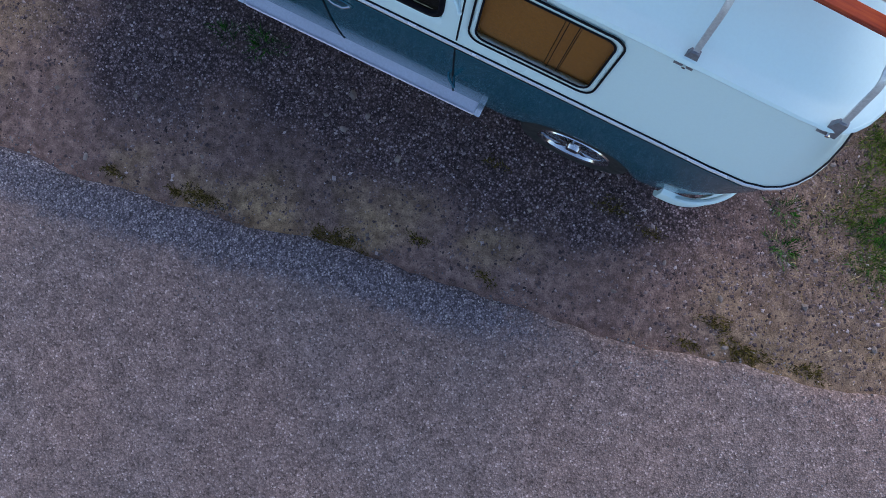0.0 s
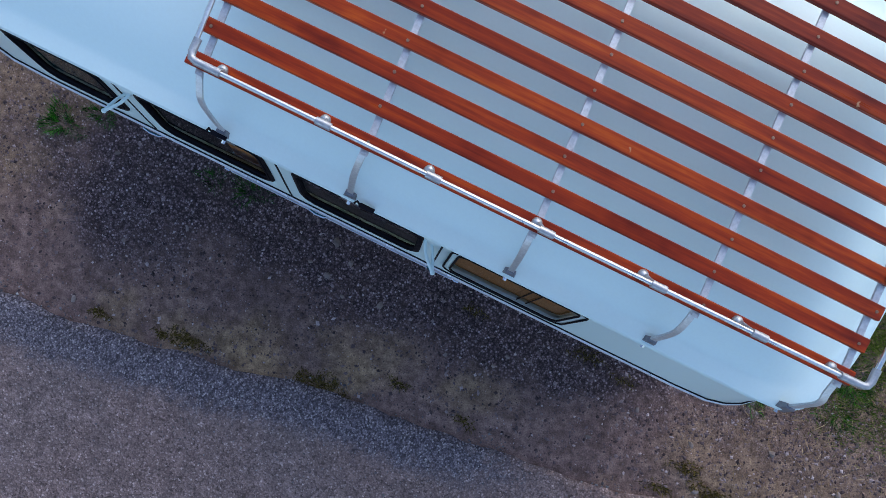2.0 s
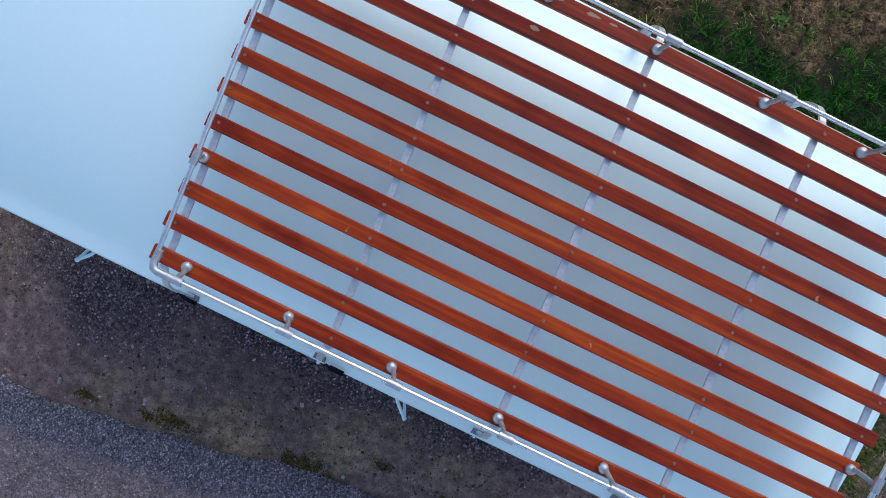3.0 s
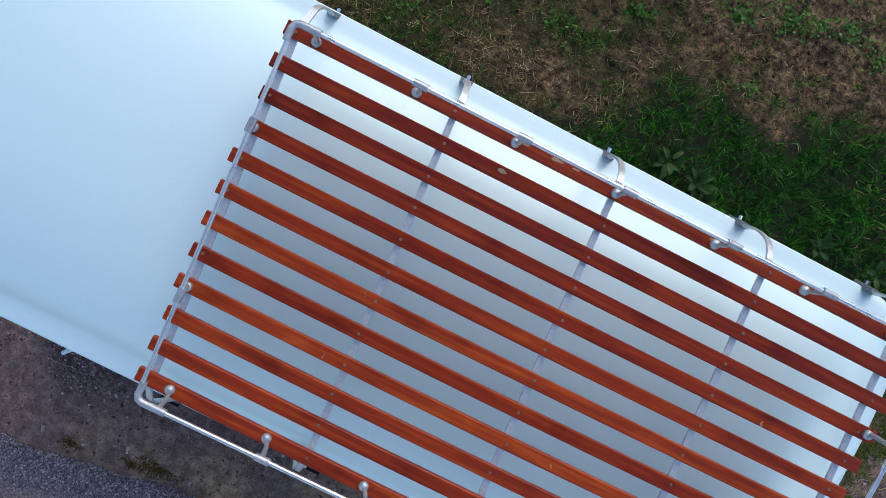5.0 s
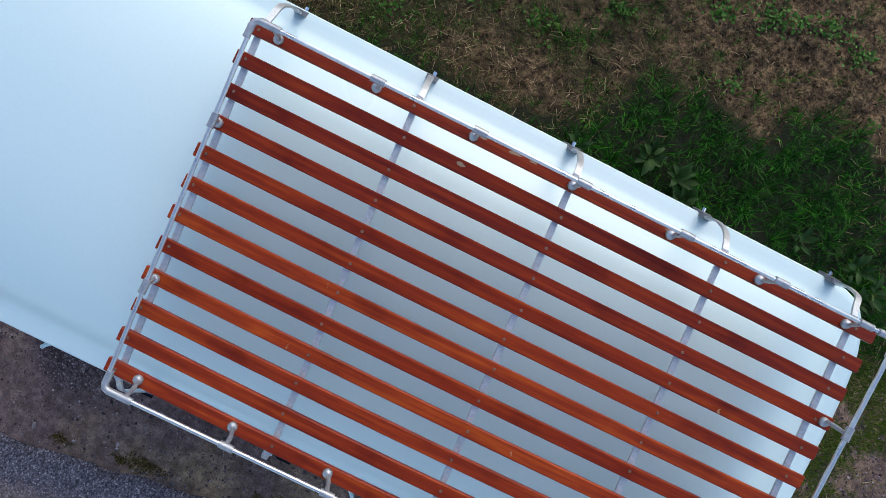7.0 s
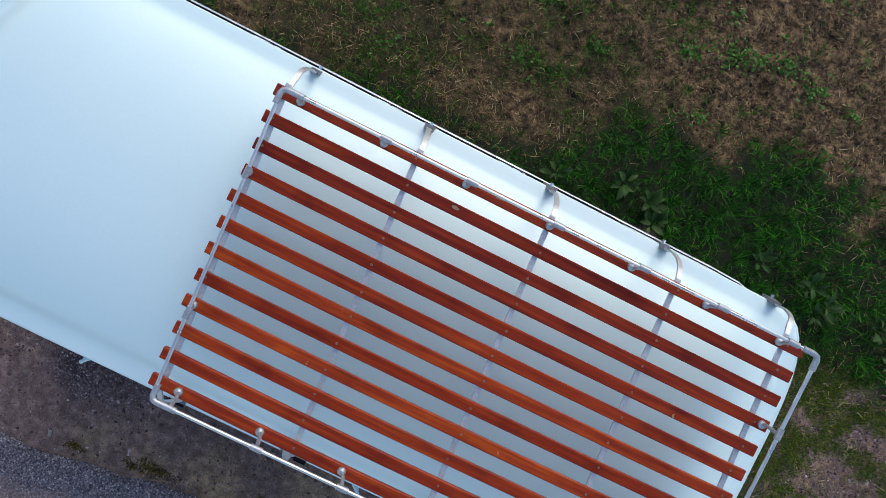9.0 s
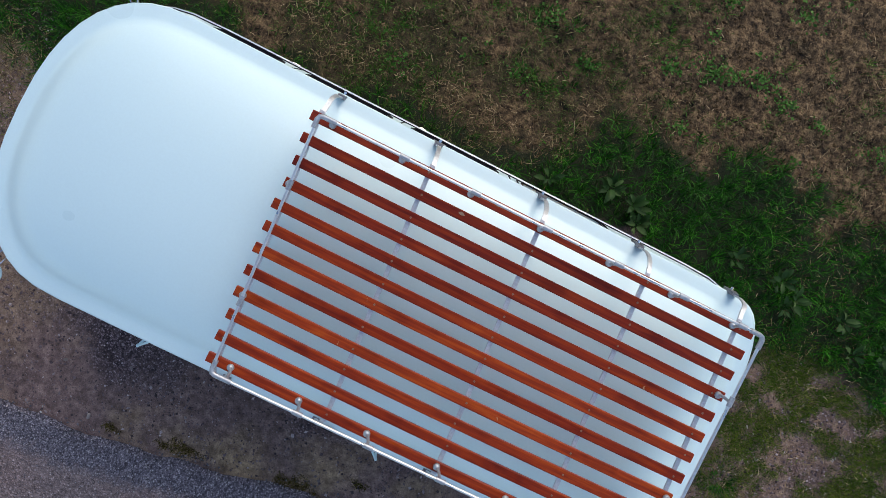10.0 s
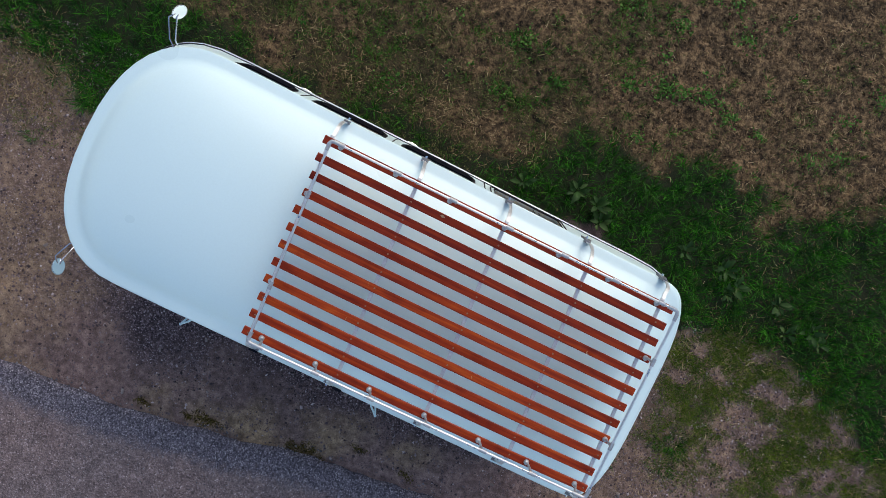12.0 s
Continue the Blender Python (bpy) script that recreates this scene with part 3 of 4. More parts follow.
def rail_at(x=None, y=None, side=1):
    """The point of a rail: of the long one on that side at x, or of the end one at y."""
    a, b = (CORNERS[-1, side], CORNERS[1, side]) if y is None else (CORNERS[side, -1], CORNERS[side, 1])
    t = (x - a[0]) / (b[0] - a[0]) if y is None else (y - a[1]) / (b[1] - a[1])
    return Vector((a[0] + (b[0] - a[0]) * t, a[1] + (b[1] - a[1]) * t, RZ))


for a, b in (((-1, -1), (1, -1)), ((-1, 1), (1, 1)), ((-1, -1), (-1, 1)), ((1, -1), (1, 1))):
    bm = bmesh.new()
    pa, pb = Vector((*CORNERS[a], RZ)), Vector((*CORNERS[b], RZ))
    d = (pb - pa).normalized()
    tube(bm, [pa + d * 0.03, (pa + pb) / 2, pb - d * 0.03], 0.0066, 10)
    part("rail", bm, M_ALU, rack, "thin polished metal rail")
for (sx, sy), (x, y) in CORNERS.items():
    bm = bmesh.new()
    tube(bm, [(x, y - sy * 0.055, RZ), (x, y - sy * 0.018, RZ), (x - sx * 0.005, y - sy * 0.005, RZ), (x - sx * 0.018, y, RZ), (x - sx * 0.06, y, RZ)], 0.0105, 10)
    part("elbow", bm, M_CAST, rack, "grey cast rail elbow")


def post(base, top, along, along_by=0.014):
    bm = bmesh.new()
    b, t = Vector(base), Vector(top)
    side = Vector(along) * along_by
    tube(bm, eased([b, b + Vector((0, 0, 0.012)) + side * 0.3, b + (t - b) * 0.45 + side * 0.25, b + (t - b) * 0.8, t], 4), 0.0068, 8)
    p = part("post", bm, M_CAST, rack, "short rail post")
    bm = bmesh.new()
    ball(bm, b + Vector((0, 0, 0.003)), 0.0155, 14, 0.9)
    part("foot", bm, M_CAST, p, "domed post foot")
    bm = bmesh.new()
    a = Vector(along) * 0.021
    tube(bm, [t - a, t, t + a], 0.0108, 10)
    part("sleeve", bm, M_CAST, p)


POST_S = [-0.091, 0.217, 0.526, 0.845, 1.164, 1.453, 1.748]
POST_N = [-0.152, 0.162, 0.473, 0.791, 1.111, 1.409, 1.710]
for s, xs in ((-1, POST_S), (1, POST_N)):
    for i, x in enumerate(xs):
        post((x, s * 0.534, SLAT_Z + arch(x) + 0.012), rail_at(x=x + (-0.02 if i == 6 else 0.022 if s < 0 else 0.012), side=s), (1, 0, 0))
for x, y, side in ((-0.176, -0.246, -1), (-0.206, 0.243, -1), (1.792, -0.246, 1), (1.792, 0.244, 1)):
    post((x, y, SLAT_Z + arch(x) + 0.012), rail_at(y=y, side=side), (0, 1, 0))



# ---------------------------------------------------------------- ground
rng = np.random.default_rng(7)


def fbm(x, y, scale, seed=0):
    """Smooth noise on arrays, about -1 to 1."""
    out = np.zeros_like(x, dtype=float)
    amp, f = 1.0, scale
    for o in range(4):
        r = np.random.default_rng(seed * 17 + o)
        for k in range(5):
            a, ph = r.uniform(0, 2 * np.pi), r.uniform(0, 2 * np.pi)
            g = f * r.uniform(0.7, 1.4)
            out += amp * np.sin(g * (x * np.cos(a) + y * np.sin(a)) + ph + 1.3 * np.sin(0.6 * g * (y * np.cos(a) - x * np.sin(a)) + 2 * ph)) / 5
        amp, f = amp * 0.55, f * 2.1
    return out * 0.9


def smooth(a, b, v):
    t = np.clip((v - a) / (b - a), 0, 1)
    return t * t * (3 - 2 * t)


def road_edge(x):
    return -1.905 + 0.135 * x + 0.012 * np.clip(x, -4, 5) ** 2 * 0.6 + 0.030 * np.sin(2.1 * x + 0.6) + 0.014 * np.sin(5.3 * x)


def strip_low(x):
    """The van-side edge of the lush grass strip."""
    return np.interp(x, [-9, -3.7, -3.25, -2.95, -2.65, -2.4, -2.0, -0.5, 0.6, 1.7, 2.5, 2.8, 3.16, 3.46, 3.87, 4.19, 4.53, 4.75, 5.5, 12], [0.4, 0.25, 0.36, 0.33, 0.18, 0.36, 0.60, 0.95, 1.0, 1.0, 0.85, 0.54, 0.62, 0.70, 0.67, 0.60, 0.48, 0.26, 0.15, -0.6])


def strip_high(x):
    return np.interp(x, [-9, -3.2, -2.2, -0.5, 0.5, 0.9, 1.18, 1.57, 1.94, 2.33, 2.68, 3.16, 3.54, 4.08, 7, 12], [0.9, 1.1, 1.2, 1.05, 1.10, 1.36, 1.60, 1.72, 1.78, 1.88, 1.96, 1.92, 1.95, 2.12, 3.0, 4.5])


def lush(x, y):
    n = fbm(x, y, 3.0, 2) * 0.16 + fbm(x, y, 9.0, 3) * 0.08
    return smooth(-0.12, 0.10, y - strip_low(x) + n) * (1 - smooth(-0.20, 0.20, y - strip_high(x) + 1.6 * n)) * np.where(x < 0.6, 0.55 + 0.45 * smooth(-1.6, -2.6, x), 1.0)


def patchy(x, y):
    """Thin grass in the field."""
    n = fbm(x, y, 2.6, 5) + 0.6 * fbm(x, y, 7.0, 6)
    left = smooth(0.45, 0.85, y) * (1 - smooth(0.8, 1.6, x)) * (1 - smooth(1.6, 3.2, y)) * smooth(-1.0, 0.1, n)
    field = smooth(1.2, 1.7, y) * smooth(-0.35, 0.5, n) * (0.75 - 0.5 * smooth(0.8, 2.6, x))
    return np.clip(np.maximum(left, field), 0, 1)


def mossy(x, y):
    """Short yellow-green cover in blotches behind the van and in front of it."""
    n = 0.75 * fbm(x, y, 5.5, 5) + 0.85 * fbm(x, y, 17.0, 6)
    rear = smooth(2.6, 3.2, x + 0.5 * smooth(0.0, 0.4, y)) * smooth(-0.85, 0.05, y + 0.16 * (x - 3)) * (1 - smooth(0.0, 0.4, y - strip_low(x)))
    front = 0.35 * smooth(-1.9, -2.4, x) * smooth(-0.6, 0.1, y) * (1 - smooth(0.3, 0.6, y))
    return np.clip((rear + front) * smooth(-0.55, 0.60, n), 0, 1)


def gravelly(x, y):
    n = fbm(x, y, 2.2, 8) * 0.4 + fbm(x, y, 6.0, 9) * 0.2
    verge = smooth(0.22, 0.72, y - road_edge(x) + n * 0.8) * (1 - smooth(0.4, 0.75, y + n))
    return np.clip(verge * (1 - 0.55 * smooth(1.9, 2.6, x + n)) * (1 - 0.5 * smooth(-1.2, -2.2, x + n)), 0, 1)


def dry(x, y):
    """Pale dusty earth behind and in front of the van, and in spots beside the road."""
    n = fbm(x, y, 2.4, 61) * 0.5 + fbm(x, y, 8.0, 62) * 0.25
    ends = np.maximum(0.75 * smooth(2.0, 2.8, x + n) * (1 - 0.6 * smooth(3.4, 4.4, x + n)), smooth(-1.5, -2.4, x - n))
    spots = 0.9 * smooth(0.0, 0.40, n) * (1 - smooth(0.30, 0.6, y - road_edge(x))) + 1.2 * np.exp(-(((x + 0.25) / 0.28) ** 2 + ((y + 1.82) / 0.10) ** 2))
    return np.clip(np.maximum(ends * (0.75 + 0.7 * n), spots), 0, 1)


def axis(lo, hi, fine, far):
    a = list(np.arange(lo, hi + 1e-6, fine))
    step, v = fine, hi
    while v < far:
        step *= 1.45
        v += step
        a.append(v)
    step, v = fine, lo
    while v > -far:
        step *= 1.45
        v -= step
        a.insert(0, v)
    return np.array(a)


def ground_height(x, y):
    near = np.exp(-((x / 14) ** 2 + (y / 14) ** 2))
    h = 0.012 * fbm(x, y, 2.0, 11) + 0.006 * fbm(x, y, 9.0, 12) * (1 - 0.5 * gravelly(x, y))
    clods = smooth(1.3, 1.9, y) * (0.024 * fbm(x, y, 6.0, 13) + 0.030 * fbm(x, y, 17.0, 14))
    flatten = smooth(0.0, 0.25, y - road_edge(x))
    return (h * flatten + clods + 0.02 * lush(x, y)) * near - 0.012 * (1 - flatten) - 0.004


GX, GY = axis(-5.5, 7.0, 0.04, 900), axis(-5.0, 6.0, 0.04, 900)
XX, YY = np.meshgrid(GX, GY)
ZZ = ground_height(XX, YY)
nx, ny = len(GX), len(GY)
me = bpy.data.meshes.new("ground")
co = np.stack([XX.ravel(), YY.ravel(), ZZ.ravel()], axis=1)
idx = np.arange(nx * ny).reshape(ny, nx)
quads = np.stack([idx[:-1, :-1].ravel(), idx[:-1, 1:].ravel(), idx[1:, 1:].ravel(), idx[1:, :-1].ravel()], axis=1)
me.vertices.add(nx * ny)
me.vertices.foreach_set("co", co.ravel())
me.loops.add(quads.size)
me.loops.foreach_set("vertex_index", quads.ravel())
me.polygons.add(len(quads))
me.polygons.foreach_set("loop_start", np.arange(0, quads.size, 4))
me.polygons.foreach_set("use_smooth", np.ones(len(quads), dtype=bool))
me.update(calc_edges=True)
# what covers the ground: gravel, grass, tilled soil
zone = me.attributes.new("zone", "FLOAT_COLOR", "POINT")
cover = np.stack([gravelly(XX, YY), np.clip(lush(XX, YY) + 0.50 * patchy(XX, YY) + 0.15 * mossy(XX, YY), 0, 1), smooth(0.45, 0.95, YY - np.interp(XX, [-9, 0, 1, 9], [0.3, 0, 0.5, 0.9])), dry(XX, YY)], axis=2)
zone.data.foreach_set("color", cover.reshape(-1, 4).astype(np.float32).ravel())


def ground_mat():
    m, n, l, b = nodes_of("soil_gravel_grass")
    p = place(n)
    at = n.new("ShaderNodeAttribute")
    at.attribute_name = "zone"
    sep = n.new("ShaderNodeSeparateColor")
    l.new(at.outputs["Color"], sep.inputs[0])
    big = noise_tex(n, l, 1.6, 5, 0.6, p)
    mid = noise_tex(n, l, 14, 6, 0.7, p)
    fine = noise_tex(n, l, 120, 4, 0.75, p)
    vor = n.new("ShaderNodeTexVoronoi")
    vor.inputs["Scale"].default_value = 74
    l.new(p, vor.inputs["Vector"])
    vsep = n.new("ShaderNodeSeparateColor")
    l.new(vor.outputs["Color"], vsep.inputs[0])
    # trodden earth
    dirt = ramp(n, l, mid, [(0.28, (0.094, 0.059, 0.050)), (0.5, (0.210, 0.139, 0.128)), (0.72, (0.380, 0.262, 0.236))])
    dirt = mixed(n, l, 1.0, dirt, ramp(n, l, big, [(0.35, (0.72, 0.70, 0.70)), (0.65, (1.12, 1.06, 1.0))]), "MULTIPLY")
    dirt = mixed(n, l, 1.0, dirt, ramp(n, l, fine, [(0.3, grey(0.45)), (0.7, grey(1.28))]), "MULTIPLY")
    dirt = mixed(n, l, at.outputs["Alpha"], dirt, mixed(n, l, 1.0, dirt, (1.45, 1.52, 1.06), "MULTIPLY"))
    # dark gravel
    chips = ramp(n, l, vsep.outputs[0], [(0.0, (0.048, 0.031, 0.035)), (0.45, (0.146, 0.097, 0.106)), (0.85, (0.310, 0.218, 0.232)), (0.95, (0.44, 0.33, 0.34)), (1.0, (0.66, 0.54, 0.55))])
    # cell edges darkened: shade between the stones put into the colour
    chips = mixed(n, l, 1.0, chips, ramp(n, l, vor.outputs["Distance"], [(0.15, grey(1.15)), (0.62, grey(0.25))]), "MULTIPLY")
    blot = noise_tex(n, l, 5.5, 5, 0.65, p)
    gfac = ramp(n, l, mixed(n, l, 0.55, sep.outputs[0], blot), [(0.40, grey(0)), (0.72, grey(0.95))])
    c = mixed(n, l, gfac, dirt, chips)
    # tilled soil, darker and redder; its near-black gaps paint in crevice shade
    soil = ramp(n, l, mid, [(0.36, (0.013, 0.008, 0.004)), (0.5, (0.136, 0.084, 0.042)), (0.66, (0.385, 0.245, 0.122))])
    soil = mixed(n, l, 1.0, soil, ramp(n, l, fine, [(0.3, grey(0.45)), (0.7, grey(1.25))]), "MULTIPLY")
    soil = mixed(n, l, 1.0, soil, ramp(n, l, noise_tex(n, l, 42, 4, 0.7, p), [(0.34, grey(0.25)), (0.52, grey(1.0))]), "MULTIPLY")
    c = mixed(n, l, sep.outputs[2], c, soil)
    # moss and rotting blades under the grass, nearly black to paint shade between blades
    thatch_shade = ramp(n, l, fine, [(0.3, (0.006, 0.008, 0.004)), (0.55, (0.022, 0.026, 0.010)), (0.8, (0.075, 0.065, 0.03))])
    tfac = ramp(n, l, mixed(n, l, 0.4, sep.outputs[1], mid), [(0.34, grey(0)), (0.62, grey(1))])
    c = mixed(n, l, tfac, c, thatch_shade)
    l.new(c, b.inputs["Base Color"])
    b.inputs["Roughness"].default_value = 0.92
    b.inputs["Specular IOR Level"].default_value = 0.25
    h = mixed(n, l, 0.22, mid, vor.outputs["Distance"])
    h = mixed(n, l, 0.3, h, fine)
    bump(n, l, b, h, 0.9, 0.022)
    return m


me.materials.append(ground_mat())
ground = tagged(new("ground", me), "trodden earth, gravel verge and tilled soil", "ground", kind="structure")


# ---------------------------------------------------------------- road: a thin sheet of old chip seal with a ragged edge
def road_mat():
    m, n, l, b = nodes_of("chip_seal")
    p = place(n)
    big = noise_tex(n, l, 0.9, 4, 0.55, p)
    mid = noise_tex(n, l, 9, 5, 0.7, p)
    vor = n.new("ShaderNodeTexVoronoi")
    vor.inputs["Scale"].default_value = 96
    l.new(p, vor.inputs["Vector"])
    s = n.new("ShaderNodeSeparateColor")
    l.new(vor.outputs["Color"], s.inputs[0])
    chips = ramp(n, l, s.outputs[0], [(0.0, (0.105, 0.076, 0.073)), (0.14, (0.180, 0.131, 0.126)), (0.5, (0.242, 0.176, 0.168)), (0.86, (0.300, 0.222, 0.216)), (0.96, (0.370, 0.283, 0.279)), (1.0, (0.54, 0.43, 0.42))])
    chips = mixed(n, l, 1.0, chips, ramp(n, l, vor.outputs["Distance"], [(0.2, grey(1.06)), (0.7, grey(0.70))]), "MULTIPLY")
    c = mixed(n, l, 1.0, chips, ramp(n, l, mid, [(0.3, grey(0.62)), (0.7, grey(1.22))]), "MULTIPLY")
    c = mixed(n, l, 1.0, c, ramp(n, l, big, [(0.35, (1.04, 0.98, 0.94)), (0.65, (0.93, 0.95, 0.96))]), "MULTIPLY")
    # loose bluish chips gather along the edge
    at = n.new("ShaderNodeAttribute")
    at.attribute_name = "edge"
    loose = ramp(n, l, s.outputs[1], [(0.0, (0.050, 0.043, 0.056)), (0.45, (0.150, 0.130, 0.158)), (0.85, (0.270, 0.235, 0.268)), (1.0, (0.46, 0.41, 0.43))])
    loose = mixed(n, l, 1.0, loose, ramp(n, l, vor.outputs["Distance"], [(0.15, grey(1.1)), (0.75, grey(0.4))]), "MULTIPLY")
    fac = ramp(n, l, mixed(n, l, 0.55, at.outputs["Fac"], noise_tex(n, l, 16, 5, 0.75, p)), [(0.40, grey(0)), (0.62, grey(0.95))])
    c = mixed(n, l, fac, c, loose)
    l.new(c, b.inputs["Base Color"])
    b.inputs["Roughness"].default_value = 0.88
    b.inputs["Specular IOR Level"].default_value = 0.3
    bump(n, l, b, vor.outputs["Distance"], 0.7, 0.006)
    return m


rx = axis(-5.0, 6.0, 0.05, 900)
offs = np.array([0.0, 0.012, 0.05, 0.12, 0.22, 0.34, 0.5, 0.8, 1.4, 2.4, 3.4, 4.4, 5.4, 6.2])
lip = np.array([-0.012, 0.004, 0.012, 0.015, 0.016, 0.016, 0.016, 0.018, 0.02, 0.022, 0.02, 0.015, 0.01, -0.02])
edge_y = -1.905 + 0.135 * np.clip(rx, -40, 40) + 0.0072 * np.clip(rx, -4, 5) ** 2 + 0.030 * np.sin(2.1 * rx + 0.6) + 0.014 * np.sin(5.3 * rx) + 0.03 * fbm(rx, rx * 0, 9.0, 71)
verts, faces = [], []
for j, (o, h) in enumerate(zip(offs, lip)):
    for i, x in enumerate(rx):
        verts.append((float(x), float(edge_y[i] - o), float(h)))
for j in range(len(offs) - 1):
    for i in range(len(rx) - 1):
        a = j * len(rx) + i
        faces.append((a, a + len(rx), a + len(rx) + 1, a + 1))
road = stuff("road", verts, faces, road_mat(), "worn grey chip-seal road with loose edge gravel", "road", kind="structure")
at = road.data.attributes.new("edge", "FLOAT", "POINT")
at.data.foreach_set("value", (np.repeat(1 - smooth(0.10, 0.46, offs), len(rx)) * np.tile(1 - 0.75 * smooth(0.9, 2.0, rx), len(offs))).astype(np.float32))
road.data.polygons.foreach_set("use_smooth", [True] * len(faces))


# ---------------------------------------------------------------- scattered cover
def scatter(count, x0, x1, y0, y1, weight):
    x, y = rng.uniform(x0, x1, count), rng.uniform(y0, y1, count)
    k = rng.uniform(0, 1, count) < weight(x, y)
    return x[k], y[k]


def stones(x, y, z, size):
    """Squashed, jittered octahedra."""
    k = len(x)
    base = np.array([(1, 0, 0), (0, 1, 0), (-1, 0, 0), (0, -1, 0), (0, 0, 0.7), (0, 0, -0.5)])
    fs = np.array([(0, 1, 4), (1, 2, 4), (2, 3, 4), (3, 0, 4), (1, 0, 5), (2, 1, 5), (3, 2, 5), (0, 3, 5)])
    a = rng.uniform(0, 2 * np.pi, k)
    v = base[None] * (1 + rng.uniform(-0.35, 0.35, (k, 6, 3))) * size[:, None, None] * np.stack([rng.uniform(0.8, 1.3, k), rng.uniform(0.6, 1.0, k), rng.uniform(0.6, 1.0, k)], axis=1)[:, None, :]
    xx = v[..., 0] * np.cos(a)[:, None] - v[..., 1] * np.sin(a)[:, None] + x[:, None]
    yy = v[..., 0] * np.sin(a)[:, None] + v[..., 1] * np.cos(a)[:, None] + y[:, None]
    zz = v[..., 2] + z[:, None]
    verts = np.stack([xx, yy, zz], axis=2).reshape(-1, 3)
    faces = (fs[None] + 6 * np.arange(k)[:, None, None]).reshape(-1, 3)
    return verts, faces


def blades(x, y, z, length, width, lean, heading=None):
    """Curved grass blades or straws: a quad and a tip each."""
    k = len(x)
    a = rng.uniform(0, 2 * np.pi, k) if heading is None else heading
    dx, dy = np.cos(a), np.sin(a)
    up = np.cos(lean)
    out = np.sin(lean)
    p0 = np.stack([x, y, z], axis=1)
    p1 = p0 + np.stack([dx * out * 0.45, dy * out * 0.45, up * 0.62], axis=1) * length[:, None]
    p2 = p0 + np.stack([dx * out, dy * out, up * 0.85 + 0.02], axis=1) * length[:, None]
    w = np.stack([-dy, dx, np.zeros(k)], axis=1) * (width / 2)[:, None]
    verts = np.stack([p0 - w, p0 + w, p1 + w * 0.8, p1 - w * 0.8, p2], axis=1).reshape(-1, 3)
    f = np.arange(k) * 5
    faces = [(int(i), int(i) + 1, int(i) + 2, int(i) + 3) for i in f] + [(int(i) + 3, int(i) + 2, int(i) + 4) for i in f]
    return verts, faces


M_STONE = island_colour("gravel_stone", [(0.0, (0.050, 0.035, 0.037)), (0.5, (0.122, 0.087, 0.092)), (0.82, (0.21, 0.155, 0.158)), (0.94, (0.37, 0.290, 0.290)), (1.0, (0.58, 0.48, 0.47))], 0.85)
M_CHIP = island_colour("road_chip", [(0.0, (0.07, 0.064, 0.074)), (0.6, (0.165, 0.155, 0.170)), (0.92, (0.28, 0.265, 0.275)), (1.0, (0.50, 0.47, 0.45))], 0.85)
M_PALE = island_colour("pale_stone", [(0.0, (0.17, 0.135, 0.125)), (1.0, (0.33, 0.27, 0.25))], 0.85, island=False)
M_GRASS = island_colour("lush_blade", [(0.0, (0.003, 0.016, 0.001)), (0.4, (0.008, 0.056, 0.002)), (0.78, (0.024, 0.130, 0.005)), (0.96, (0.055, 0.230, 0.012)), (1.0, (0.13, 0.23, 0.045))], 0.5, 0.0, drift=(5.5, (0.38, 0.55, 0.32), (1.10, 1.40, 0.80)))
M_THIN = island_colour("thin_blade", [(0.0, (0.016, 0.040, 0.004)), (0.45, (0.050, 0.095, 0.010)), (0.7, (0.12, 0.14, 0.03)), (1.0, (0.30, 0.23, 0.11))], 0.65)
M_MOSS = island_colour("moss_blade", [(0.0, (0.033, 0.053, 0.004)), (0.5, (0.092, 0.138, 0.011)), (0.85, (0.173, 0.215, 0.022)), (1.0, (0.324, 0.299, 0.090))], 0.7, drift=(5.0, (0.440, 0.626, 0.450), (0.920, 0.966, 0.825)))
M_OLIVE = island_colour("olive_moss", [(0.0, (0.033, 0.024, 0.005)), (0.6, (0.094, 0.070, 0.014)), (1.0, (0.176, 0.130, 0.036))], 0.8)
M_SPRIG = island_colour("sprig_blade", [(0.0, (0.011, 0.047, 0.003)), (0.5, (0.032, 0.121, 0.008)), (1.0, (0.099, 0.221, 0.024))], 0.6)
M_STRAW = island_colour("dry_straw", [(0.0, (0.046, 0.027, 0.014)), (0.5, (0.221, 0.140, 0.072)), (0.85, (0.429, 0.293, 0.154)), (1.0, (0.676, 0.500, 0.286))], 0.8)
M_CLOD = island_colour("soil_clod", [(0.0, (0.043, 0.026, 0.013)), (0.6, (0.128, 0.080, 0.039)), (1.0, (0.256, 0.166, 0.089))], 0.95)
M_LEAF = island_colour("weed_leaf", [(0.0, (0.018, 0.070, 0.007)), (0.6, (0.050, 0.150, 0.016)), (1.0, (0.11, 0.23, 0.04))], 0.5)
M_DOCK = island_colour("broad_leaf", [(0.0, (0.016, 0.046, 0.010)), (0.6, (0.032, 0.078, 0.017)), (1.0, (0.080, 0.128, 0.036))], 0.5, island=False)

